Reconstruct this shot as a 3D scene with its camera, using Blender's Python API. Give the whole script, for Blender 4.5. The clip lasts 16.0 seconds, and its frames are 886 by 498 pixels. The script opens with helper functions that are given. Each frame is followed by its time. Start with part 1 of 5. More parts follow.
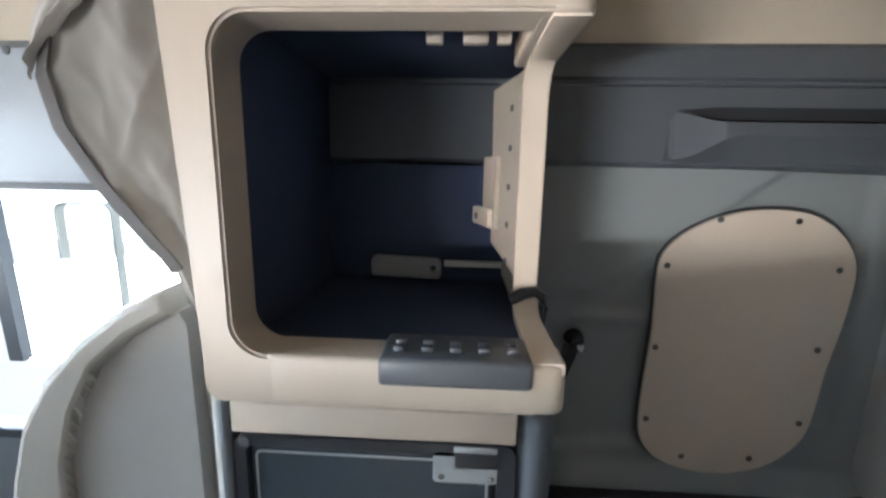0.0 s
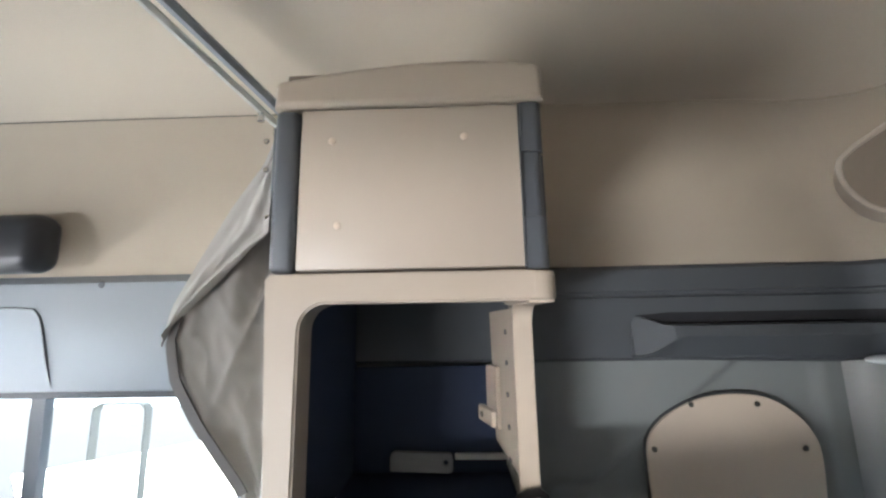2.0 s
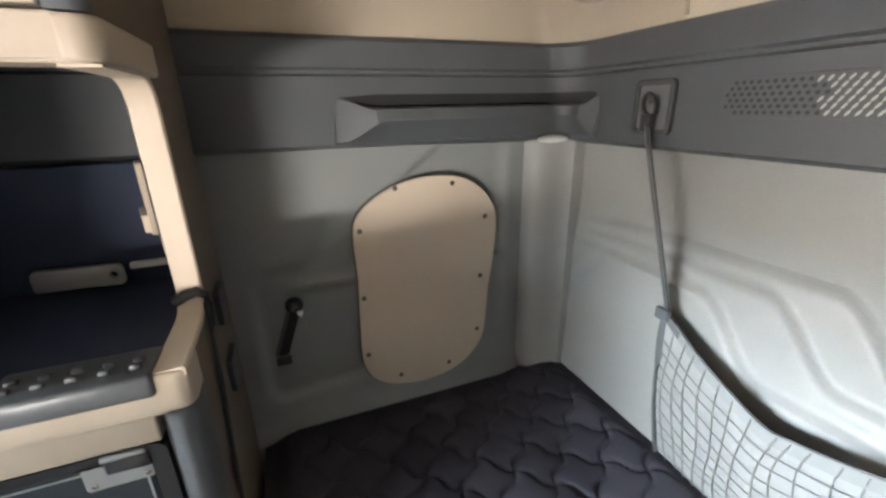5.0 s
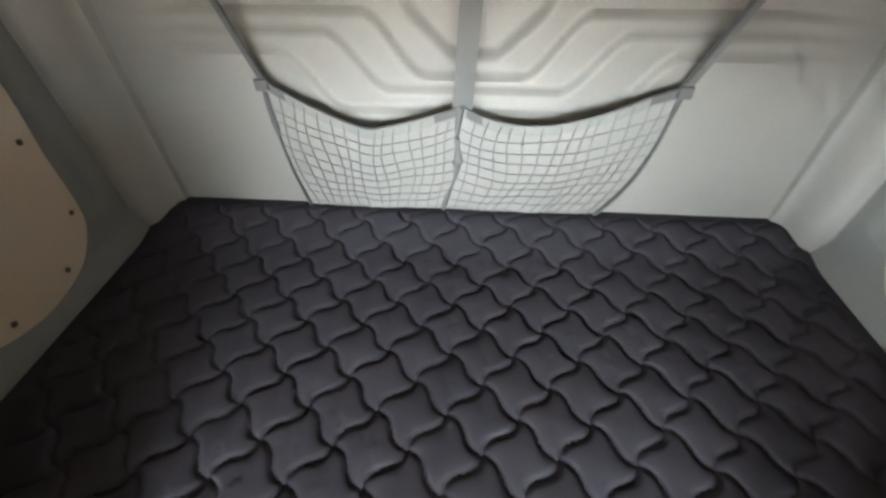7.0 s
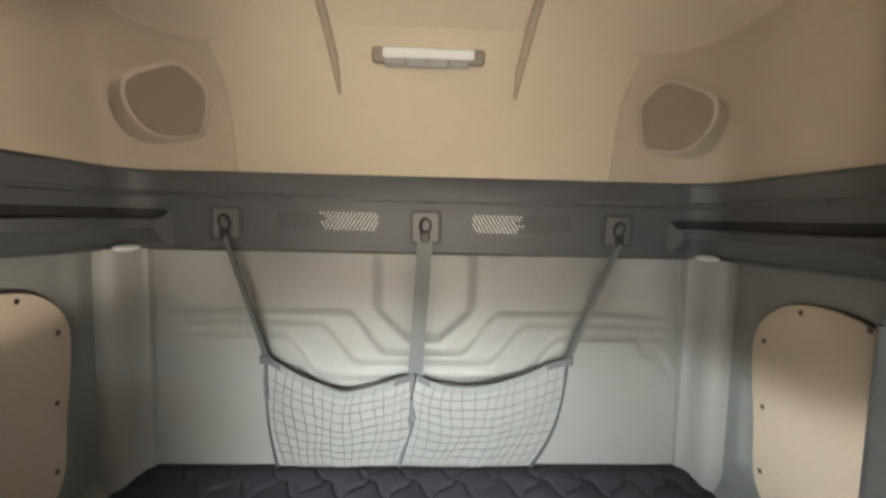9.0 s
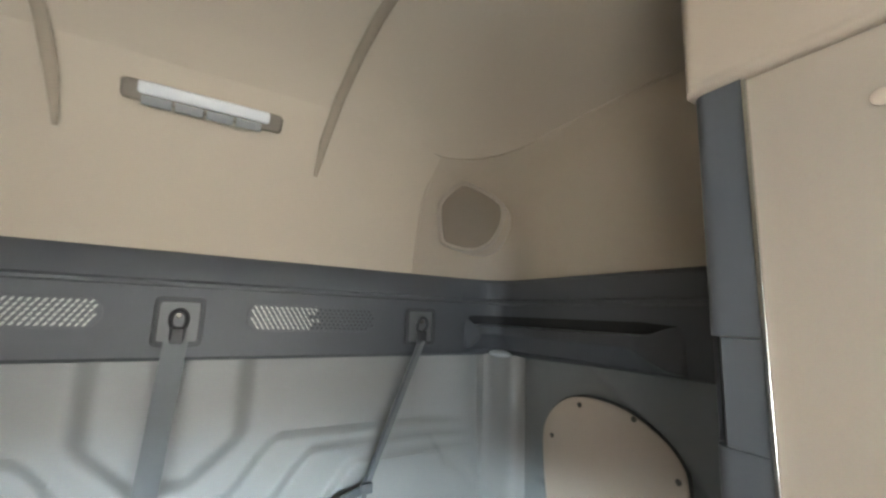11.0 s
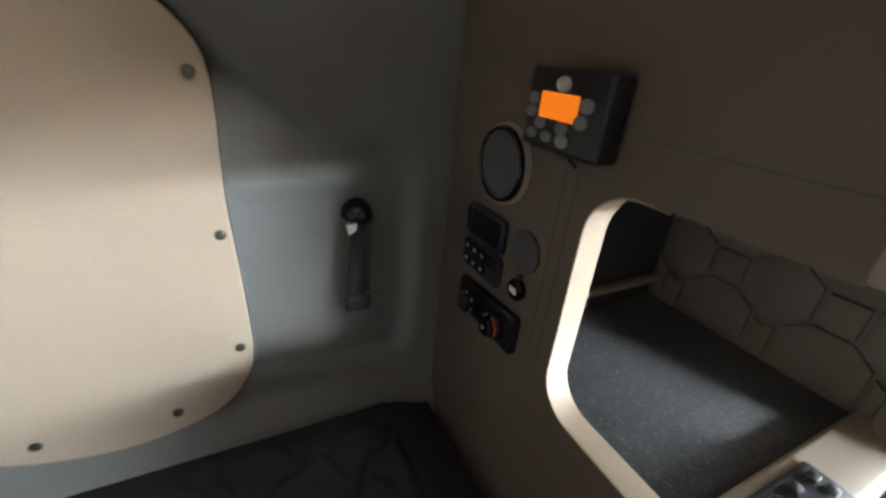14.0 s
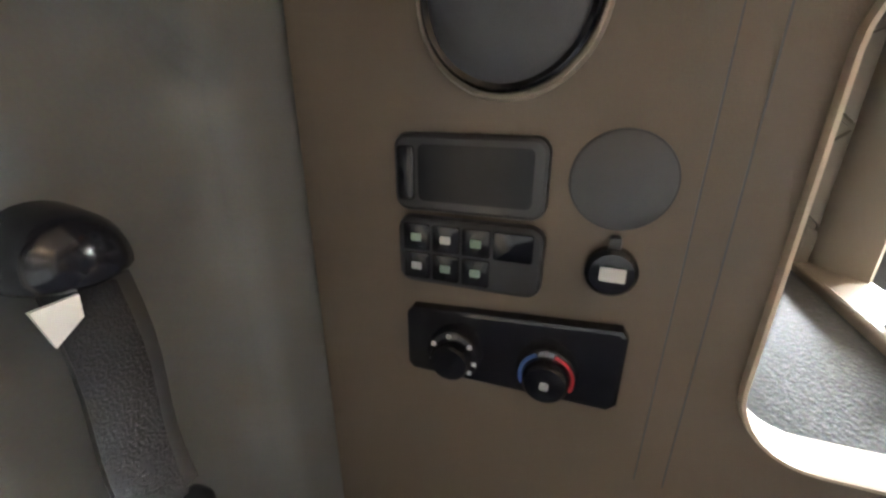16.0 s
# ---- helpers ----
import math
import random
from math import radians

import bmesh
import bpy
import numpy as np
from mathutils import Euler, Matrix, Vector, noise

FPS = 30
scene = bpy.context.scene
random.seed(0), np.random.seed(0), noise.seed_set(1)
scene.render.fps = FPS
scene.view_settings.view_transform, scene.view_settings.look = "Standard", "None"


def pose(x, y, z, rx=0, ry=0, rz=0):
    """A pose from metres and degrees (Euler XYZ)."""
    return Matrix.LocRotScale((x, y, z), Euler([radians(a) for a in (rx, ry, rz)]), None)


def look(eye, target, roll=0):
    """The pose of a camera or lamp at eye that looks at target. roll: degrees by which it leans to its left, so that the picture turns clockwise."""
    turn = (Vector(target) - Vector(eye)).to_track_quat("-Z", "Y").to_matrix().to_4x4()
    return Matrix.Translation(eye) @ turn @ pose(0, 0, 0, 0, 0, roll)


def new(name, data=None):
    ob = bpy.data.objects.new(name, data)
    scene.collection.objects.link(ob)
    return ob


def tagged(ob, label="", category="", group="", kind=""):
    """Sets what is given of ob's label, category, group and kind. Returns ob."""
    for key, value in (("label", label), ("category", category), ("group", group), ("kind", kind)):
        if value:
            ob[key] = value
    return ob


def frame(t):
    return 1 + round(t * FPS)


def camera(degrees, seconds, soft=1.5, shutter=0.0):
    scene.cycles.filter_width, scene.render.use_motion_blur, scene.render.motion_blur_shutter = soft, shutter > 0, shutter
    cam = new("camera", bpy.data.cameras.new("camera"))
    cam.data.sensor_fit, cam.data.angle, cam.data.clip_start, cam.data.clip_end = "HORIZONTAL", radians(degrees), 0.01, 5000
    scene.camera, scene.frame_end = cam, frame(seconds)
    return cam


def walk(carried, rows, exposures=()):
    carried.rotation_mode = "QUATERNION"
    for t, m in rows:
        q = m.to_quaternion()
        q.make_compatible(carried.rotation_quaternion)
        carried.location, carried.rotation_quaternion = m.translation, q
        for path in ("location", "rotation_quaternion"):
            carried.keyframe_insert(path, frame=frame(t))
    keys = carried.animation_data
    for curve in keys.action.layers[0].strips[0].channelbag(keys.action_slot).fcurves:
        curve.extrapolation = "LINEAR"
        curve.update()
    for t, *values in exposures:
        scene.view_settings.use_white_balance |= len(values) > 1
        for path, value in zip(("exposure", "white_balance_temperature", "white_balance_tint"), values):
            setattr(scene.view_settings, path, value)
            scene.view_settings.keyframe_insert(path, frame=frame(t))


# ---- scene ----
cam = camera(95.2, 16.0, soft=2.5, shutter=0.2)
PATH = [
    (0, (-0.128, 0.064, 1.402), (-0.223, 2.028, 1.04), 1.1),
    (0.5, (-0.119, 0.061, 1.452), (-0.206, 2.057, 1.361), -0.4),
    (1, (-0.124, 0.044, 1.49), (-0.198, 2.035, 1.661), -1.4),
    (1.5, (-0.128, 0.037, 1.539), (-0.256, 2.003, 1.878), -1.7),
    (2, (-0.158, -0.137, 1.549), (-0.217, 1.833, 1.891), -1.0),
    (2.5, (-0.158, -0.135, 1.551), (-0.152, 1.846, 1.821), -0.2),
    (3, (-0.135, -0.128, 1.548), (0.079, 1.853, 1.727), -0.4),
    (3.2, (-0.11, -0.12, 1.544), (0.233, 1.843, 1.712), -0.6),
    (5.3, (0.21, -0.057, 1.512), (0.911, 1.618, 0.672), -1.2),
    (5.5, (0.222, -0.05, 1.499), (0.948, 1.559, 0.559), -1.5),
    (6, (0.235, -0.046, 1.48), (1.242, 1.273, 0.364), -1.3),
    (6.5, (0.185, -0.043, 1.451), (1.545, 0.728, 0.204), -1.6),
    (7, (-0.032, 0.007, 1.459), (1.408, 0.109, 0.075), -0.4),
    (7.5, (-0.207, -0.01, 1.456), (1.237, -0.067, 0.073), 1.4),
    (8, (-0.341, -0.029, 1.456), (1.24, -0.067, 0.231), 1.7),
    (8.5, (-0.369, -0.016, 1.509), (1.484, -0.086, 0.759), 1.6),
    (9, (-0.407, -0.009, 1.548), (1.585, -0.085, 1.394), 1.3),
    (9.2, (-0.424, -0.004, 1.55), (1.575, -0.072, 1.587), 1.6),
    (11.3, (-0.125, -0.072, 1.564), (1.438, -1.299, 1.79), 1.3),
    (11.5, (-0.054, -0.102, 1.571), (1.375, -1.497, 1.681), 0.4),
    (12, (0.073, -0.125, 1.548), (1.109, -1.825, 1.356), 1.2),
    (12.5, (0.15, -0.109, 1.505), (0.835, -1.918, 0.995), 2.3),
    (13, (0.187, -0.102, 1.457), (0.691, -1.861, 0.647), 2.1),
    (13.5, (0.254, -0.221, 1.369), (0.112, -2.019, 0.504), 3.3),
    (14, (0.321, -0.445, 1.24), (-0.539, -2.033, 0.382), 5.4),
    (14.5, (0.338, -0.653, 1.155), (-1.032, -1.839, 0.307), 3.1),
    (15, (0.328, -0.76, 1.112), (-1.213, -1.701, 0.252), 1.4),
    (15.5, (0.276, -0.815, 1.072), (-1.419, -1.514, 0.273), 0.2),
    (16, (0.254, -0.832, 1.069), (-1.502, -1.459, 0.346), 0.0),
]
EXPOSURES = [(0.0, 0.42, 5700, 11), (1.0, 0.34, 5800, 11), (2.2, 0.18, 5700, 11), (3.2, 0.1, 5600, 11), (5.3, 0.75, 6600, 13), (6.5, 0.22, 7000, 14), (7.0, 0.25, 7100, 14), (8.0, 0.17, 7200, 14), (9.2, 0.1, 7300, 13), (11.3, 0.0, 6000, 9), (12.0, 0.47, 6400, 10), (12.5, 0.66, 6800, 12), (13.5, 0.52, 6900, 13), (14.0, 0.48, 6700, 13), (14.5, 0.78, 6300, 12), (15.0, 1.38, 7200, 16), (16.0, 1.98, 7100, 17)]
walk(cam, [(t, look(eye, target, roll)) for t, eye, target, roll in PATH], EXPOSURES)

# ---- light: sky, sun, and added area lamps at and beyond the windows ----
world = bpy.data.worlds.new("sky")
scene.world = world
world.use_nodes = True
wn = world.node_tree.nodes
sky = wn.new("ShaderNodeTexSky")
sky.sky_type, sky.sun_disc = "NISHITA", False
sky.sun_elevation, sky.sun_rotation = radians(28), radians(270)
wn["Background"].inputs["Strength"].default_value = 0.07
world.node_tree.links.new(sky.outputs[0], wn["Background"].inputs["Color"])

sun_data = bpy.data.lights.new("sun", "SUN")
sun_data.energy, sun_data.angle, sun_data.color = 3.0, radians(1), (1.0, 0.95, 0.88)
sun_lamp = new("sun", sun_data)
sun_lamp.matrix_world = look((0, 0, 5), (1.0, 0.0, 4.468))


def window_fill(name, eye, target, width, height, watts, colour, spread):
    """An added area lamp at or outside a window, for sky or ground-bounced light."""
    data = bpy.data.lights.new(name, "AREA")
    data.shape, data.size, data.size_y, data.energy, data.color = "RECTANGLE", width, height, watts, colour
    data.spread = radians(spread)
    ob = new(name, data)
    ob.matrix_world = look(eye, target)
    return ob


window_fill("windscreen_fill", (-2.36, 0, 1.36), (0, 0, 1.36), 2.0, 0.8, 0.9, (1.0, 0.95, 0.88), 180)
# these two are added low and aimed up, for light bounced off dash and ground
window_fill("windscreen_fill", (-2.38, 0.0, 1.15), (1.0, 0, 2.02), 1.9, 0.4, 14, (1.0, 0.93, 0.84), 84)
window_fill("side_window_fill", (-1.25, 1.22, 0.98), (0.75, -0.98, 1.72), 1.0, 0.3, 4.2, (1.0, 0.92, 0.80), 42)
window_fill("side_window_fill", (-1.40, -1.25, 1.12), (-1.3, 0, 1.12), 1.2, 0.5, 0.42, (0.96, 0.98, 1.0), 180)
# low strip added outside, for light off the ground
window_fill("side_window_fill", (-3.60, -4.0, 0.37), (0.55, 1.03, 1.30), 2.6, 0.06, 22, (1.0, 0.94, 0.86), 40)
# strips added outside the cab, for bright patches of sky
window_fill("windscreen_fill", (-5.0, 0.1, 2.18), (1.0, 0.0, 0.95), 4.2, 0.24, 82, (0.74, 0.90, 1.0), 60)
window_fill("side_window_fill", (-3.4, 2.95, 1.62), (0.5, -0.9, 0.95), 3.6, 0.14, 105, (0.80, 0.93, 1.0), 60)
# narrow lamp added outside, for the light patch on the driver's wall
window_fill("side_window_fill", (-2.60, 4.70, 2.12), (0.20, -1.04, 0.90), 1.2, 0.3, 8.5, (0.80, 0.93, 1.0), 20)

# ---- materials ----


def material(name, base, rough=0.6, vary=0.08, grain=400.0, bump=0.15, blotch=3.0, metal=0.0, sheen=0.0, spec=0.5, stain=None, stain_amount=0.0, stain_scale=9.0):
    """Base colour with large blotches and fine grain, and a fine relief."""
    m = bpy.data.materials.new(name)
    m.use_nodes = True
    n, l = m.node_tree.nodes, m.node_tree.links
    b = n["Principled BSDF"]
    b.inputs["Metallic"].default_value = metal
    b.inputs["Specular IOR Level"].default_value = spec
    b.inputs["Sheen Weight"].default_value = sheen
    co = n.new("ShaderNodeTexCoord")
    big, fine = n.new("ShaderNodeTexNoise"), n.new("ShaderNodeTexNoise")
    big.inputs["Scale"].default_value, big.inputs["Detail"].default_value = blotch, 6
    fine.inputs["Scale"].default_value, fine.inputs["Detail"].default_value = grain, 3
    for t in (big, fine):
        l.new(co.outputs["Object"], t.inputs["Vector"])
    mix = n.new("ShaderNodeMix")
    mix.data_type = "RGBA"
    mix.inputs["A"].default_value = (*[max(0.0, c * (1 - vary)) for c in base], 1)
    mix.inputs["B"].default_value = (*[min(1.0, c * (1 + vary)) for c in base], 1)
    l.new(big.outputs["Fac"], mix.inputs["Factor"])
    out = mix.outputs["Result"]
    two = n.new("ShaderNodeMix")
    two.data_type, two.blend_type = "RGBA", "OVERLAY"
    two.inputs["Factor"].default_value = min(0.5, vary * 1.6)
    l.new(out, two.inputs["A"])
    l.new(fine.outputs["Color"], two.inputs["B"])
    out = two.outputs["Result"]
    if stain:
        spots, ramp, three = n.new("ShaderNodeTexNoise"), n.new("ShaderNodeValToRGB"), n.new("ShaderNodeMix")
        spots.inputs["Scale"].default_value, spots.inputs["Detail"].default_value = stain_scale, 8
        l.new(co.outputs["Object"], spots.inputs["Vector"])
        ramp.color_ramp.elements[0].position, ramp.color_ramp.elements[1].position = 0.52, 0.75
        l.new(spots.outputs["Fac"], ramp.inputs["Fac"])
        scale = n.new("ShaderNodeMath")
        scale.operation = "MULTIPLY"
        scale.inputs[1].default_value = stain_amount
        l.new(ramp.outputs["Color"], scale.inputs[0])
        three.data_type = "RGBA"
        l.new(scale.outputs[0], three.inputs["Factor"])
        l.new(out, three.inputs["A"])
        three.inputs["B"].default_value = (*stain, 1)
        out = three.outputs["Result"]
    l.new(out, b.inputs["Base Color"])
    wear = n.new("ShaderNodeMapRange")
    wear.inputs["To Min"].default_value, wear.inputs["To Max"].default_value = max(0.02, rough - 0.08), min(1.0, rough + 0.08)
    l.new(big.outputs["Fac"], wear.inputs["Value"])
    l.new(wear.outputs["Result"], b.inputs["Roughness"])
    if bump:
        bp = n.new("ShaderNodeBump")
        bp.inputs["Strength"].default_value, bp.inputs["Distance"].default_value = bump, 0.0008
        l.new(fine.outputs["Fac"], bp.inputs["Height"])
        l.new(bp.outputs["Normal"], b.inputs["Normal"])
    return m


BEIGE = material("beige_plastic", (0.387, 0.325, 0.258), 0.48, 0.05, 900, 0.25, 2.0, stain=(0.42, 0.32, 0.22), stain_amount=0.15)
BEIGE_DOOR = material("beige_laminate", (0.404, 0.342, 0.275), 0.36, 0.04, 600, 0.08, 3.0)
RIM = material("pale_beige_rim", (0.568, 0.473, 0.370), 0.42, 0.04, 600, 0.1, 3.0)
# headliner colour darkened for the shade along its ribs
RIB = material("headliner_rib_shade", (0.31, 0.262, 0.20), 0.88, 0.06, 500, 0.4, 2.0)
PODCLOTH = material("brown_speaker_cloth", (0.23, 0.19, 0.145), 0.9, 0.08, 900, 0.5, 4.0)
GLINT = material("vent_glint_metal", (0.42, 0.42, 0.40), 0.4, 0.1, 300, 0.0, metal=0.9)
LINING = material("pale_lining", (0.50, 0.50, 0.46), 0.8, 0.05, 600, 0.2)
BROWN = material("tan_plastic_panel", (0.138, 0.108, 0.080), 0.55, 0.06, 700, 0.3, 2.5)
LINER = material("beige_headliner", (0.425, 0.360, 0.278), 0.85, 0.06, 350, 0.35, 1.6, sheen=0.2, stain=(0.38, 0.31, 0.235), stain_amount=0.25)
# lighter than LINER to put the ceiling's stronger light into the colour
CEILING = material("lightened_cream_headliner", (0.49, 0.425, 0.333), 0.88, 0.05, 350, 0.35, 1.3, sheen=0.2)
BELT = material("slate_grey_plastic", (0.066, 0.071, 0.078), 0.5, 0.07, 800, 0.3, 2.0)
SLATE = material("slate_trim", (0.076, 0.081, 0.090), 0.45, 0.06, 800, 0.25, 3.0)
HEADER = material("light_grey_header", (0.22, 0.234, 0.252), 0.55, 0.06, 700, 0.25, 3.0)
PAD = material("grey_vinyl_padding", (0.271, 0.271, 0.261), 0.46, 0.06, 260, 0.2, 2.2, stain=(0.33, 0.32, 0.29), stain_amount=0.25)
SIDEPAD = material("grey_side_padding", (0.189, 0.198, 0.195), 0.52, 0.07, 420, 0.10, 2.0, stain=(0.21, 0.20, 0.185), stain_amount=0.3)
PLATE = material("cream_cover_plate", (0.516, 0.430, 0.340), 0.42, 0.05, 500, 0.12, 2.5, stain=(0.56, 0.46, 0.35), stain_amount=0.3)
GASKET = material("dark_rubber_gasket", (0.05, 0.052, 0.055), 0.6, 0.1, 300, 0.1)
SCREW = material("screw_steel", (0.12, 0.115, 0.10), 0.35, 0.1, 300, 0.0, metal=0.9)
MATTRESS = material("quilted_charcoal_fabric", (0.043, 0.041, 0.052), 0.82, 0.14, 900, 0.5, 7.0, spec=0.12, stain=(0.054, 0.052, 0.064), stain_amount=0.5)
MATTRESS_SIDE = material("charcoal_border_fabric", (0.10, 0.098, 0.108), 0.75, 0.12, 900, 0.5, 6.0, spec=0.2)
NET = material("grey_net_cord", (0.175, 0.17, 0.163), 0.8, 0.1, 600, 0.3)
NET_CLOTH = material("pale_net_backing", (0.275, 0.279, 0.276), 0.85, 0.06, 500, 0.4)
ANCHOR = material("grey_anchor_plate", (0.125, 0.127, 0.128), 0.5, 0.08, 500, 0.2)
HEM = material("pale_grey_webbing", (0.225, 0.232, 0.228), 0.75, 0.12, 900, 0.5)
NET_HEM = material("dark_elastic_hem", (0.10, 0.105, 0.11), 0.8, 0.15, 500, 0.4)
STRAP = material("grey_webbing", (0.14, 0.147, 0.15), 0.75, 0.1, 900, 0.5)
BLACK = material("black_plastic", (0.020, 0.020, 0.023), 0.34, 0.15, 500, 0.15)
# black tray lightened to grey, the sky's sheen put into its colour
TRAY = material("black_tray_sky_sheen", (0.07, 0.074, 0.08), 0.30, 0.12, 500, 0.15)
WEB = material("black_webbing_and_slots", (0.012, 0.012, 0.014), 0.85, 0.2, 700, 0.8)
GLOSS = material("gloss_black", (0.010, 0.011, 0.016), 0.12, 0.1, 300, 0.0)
SCREEN = material("dark_display", (0.006, 0.007, 0.010), 0.2, 0.1, 300, 0.0, spec=0.2)
GRILLE = material("speaker_mesh", (0.075, 0.08, 0.088), 0.42, 0.1, 1500, 0.9)
CAPMAT = material("dark_grey_cap", (0.075, 0.078, 0.082), 0.55, 0.06, 500, 0.2)
CARPET = material("speckled_grey_carpet", (0.052, 0.058, 0.064), 0.95, 0.45, 260, 1.0, 40.0, sheen=0.2, stain=(0.13, 0.138, 0.145), stain_amount=0.7, stain_scale=130.0)
HONEY = material("brown_embossed_liner", (0.205, 0.178, 0.142), 0.6, 0.06, 600, 0.2, 3.0)
CHROME = material("bright_steel", (0.62, 0.62, 0.60), 0.22, 0.05, 300, 0.0, metal=1.0)
FRIDGE = material("dark_fridge_panel", (0.035, 0.042, 0.050), 0.22, 0.1, 400, 0.02)
LATCH = material("grey_latch", (0.24, 0.245, 0.245), 0.4, 0.06, 500, 0.1)
CURTAIN = material("grey_beige_curtain", (0.31, 0.29, 0.265), 0.85, 0.08, 900, 0.4, 5.0, sheen=0.3)
CURTAIN_TOP = material("pale_curtain_cloth", (0.36, 0.34, 0.31), 0.85, 0.08, 900, 0.4, 5.0, sheen=0.3)
CURTAIN_HEM = material("dark_curtain_hem", (0.10, 0.092, 0.088), 0.85, 0.08, 900, 0.4)
SEAT = material("grey_seat_fabric", (0.20, 0.185, 0.17), 0.8, 0.1, 700, 0.4, 5.0, sheen=0.3)
SEAT_SIDE = material("beige_seat_bolster", (0.22, 0.20, 0.172), 0.7, 0.08, 700, 0.4, 5.0)
WHITE = material("white_plastic", (0.74, 0.72, 0.67), 0.45, 0.05, 500, 0.1)
LENS = material("clear_lens_and_column_glint", (0.72, 0.74, 0.75), 0.15, 0.05, 200, 0.3)
ORANGE = bpy.data.materials.new("orange_display")
ORANGE.use_nodes = True
ORANGE.node_tree.nodes["Principled BSDF"].inputs["Base Color"].default_value = (0.9, 0.25, 0.01, 1)
ORANGE.node_tree.nodes["Principled BSDF"].inputs["Emission Color"].default_value = (1.0, 0.22, 0.01, 1)
ORANGE.node_tree.nodes["Principled BSDF"].inputs["Emission Strength"].default_value = 0.5
RED = material("red_mark", (0.65, 0.03, 0.04), 0.5, 0.02, 300, 0)
BLUE = material("blue_mark", (0.06, 0.16, 0.5), 0.5, 0.02, 300, 0)
MARK = material("white_mark", (0.6, 0.62, 0.6), 0.5, 0.02, 300, 0)
GREENMARK = material("pale_green_mark", (0.30, 0.42, 0.33), 0.5, 0.02, 300, 0)
YELLOW = material("yellow_sticker", (0.75, 0.55, 0.04), 0.5, 0.04, 300, 0)
# blue glare over the dark niche is painted into this colour
NICHE = material("dark_niche_lining_blue_glare", (0.024, 0.036, 0.076), 0.7, 0.15, 400, 0.3)
FLOORMAT = material("dark_floor_vinyl", (0.05, 0.05, 0.052), 0.7, 0.15, 300, 0.5)
GLASS = bpy.data.materials.new("window_glass")
GLASS.use_nodes = True
gb = GLASS.node_tree.nodes["Principled BSDF"]
gb.inputs["Transmission Weight"].default_value, gb.inputs["Roughness"].default_value = 1.0, 0.02
gb.inputs["Base Color"].default_value = (0.95, 0.98, 0.97, 1)
gb.inputs["IOR"].default_value = 1.05

CONCRETE = material("pale_concrete", (0.58, 0.57, 0.54), 0.9, 0.1, 60, 0.4, 0.6)
# emission here stands in for the overexposed daylight beyond the windows
BACKDROP_GLOW = material("glowing_backdrop", (0.75, 0.78, 0.78), 1.0, 0.06, 2, 0.0, 0.4)
hb = BACKDROP_GLOW.node_tree.nodes["Principled BSDF"]
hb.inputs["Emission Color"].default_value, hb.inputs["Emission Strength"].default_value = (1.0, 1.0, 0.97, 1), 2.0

# ---- building tools ----


def obj(name, bm, mat, parent=None, smooth=True, mats=()):
    me = bpy.data.meshes.new(name)
    bmesh.ops.recalc_face_normals(bm, faces=bm.faces)
    bm.to_mesh(me)
    bm.free()
    for m in (mat, *mats):
        me.materials.append(m)
    if smooth:
        me.polygons.foreach_set("use_smooth", [True] * len(me.polygons))
        me.set_sharp_from_angle(angle=radians(38))
        for face in me.polygons:
            if len(face.vertices) > 6 and face.area > 0.002:
                face.use_smooth = False
    ob = new(name, me)
    if parent:
        ob.parent = parent
    return ob


def thing(name, label, category, group="", kind=""):
    return tagged(new(name), label, category, group, kind)


def part(name, bm, mat, parent, label="", mats=()):
    ob = obj(name, bm, mat, parent, mats=mats)
    return tagged(ob, label) if label else ob


def box(x0, x1, y0, y1, z0, z1, r=0.0, seg=3, bm=None):
    bm = bm or bmesh.new()
    made = bmesh.ops.create_cube(bm, size=1.0, matrix=Matrix.Translation(((x0 + x1) / 2, (y0 + y1) / 2, (z0 + z1) / 2)) @ Matrix.Diagonal((x1 - x0, y1 - y0, z1 - z0, 1)))
    if r > 0:
        edges = list({e for v in made["verts"] for e in v.link_edges})
        bmesh.ops.bevel(bm, geom=edges, offset=r, segments=seg, affect="EDGES", profile=0.5)
    return bm


def rounded(u0, u1, v0, v1, r, n=6):
    """A rounded rectangle; r is one radius, or four from (u0, v0) anticlockwise."""
    rs = r if isinstance(r, (tuple, list)) else (r,) * 4
    pts = []
    for (cu, cv, a0), q in zip(((u0, v0, 180), (u1, v0, 270), (u1, v1, 0), (u0, v1, 90)), rs):
        mu, mv = cu + (q if cu == u0 else -q), cv + (q if cv == v0 else -q)
        for k in range(n + 1):
            a = radians(a0 + 90 * k / n)
            pts.append((mu + q * math.cos(a), mv + q * math.sin(a)))
    return pts


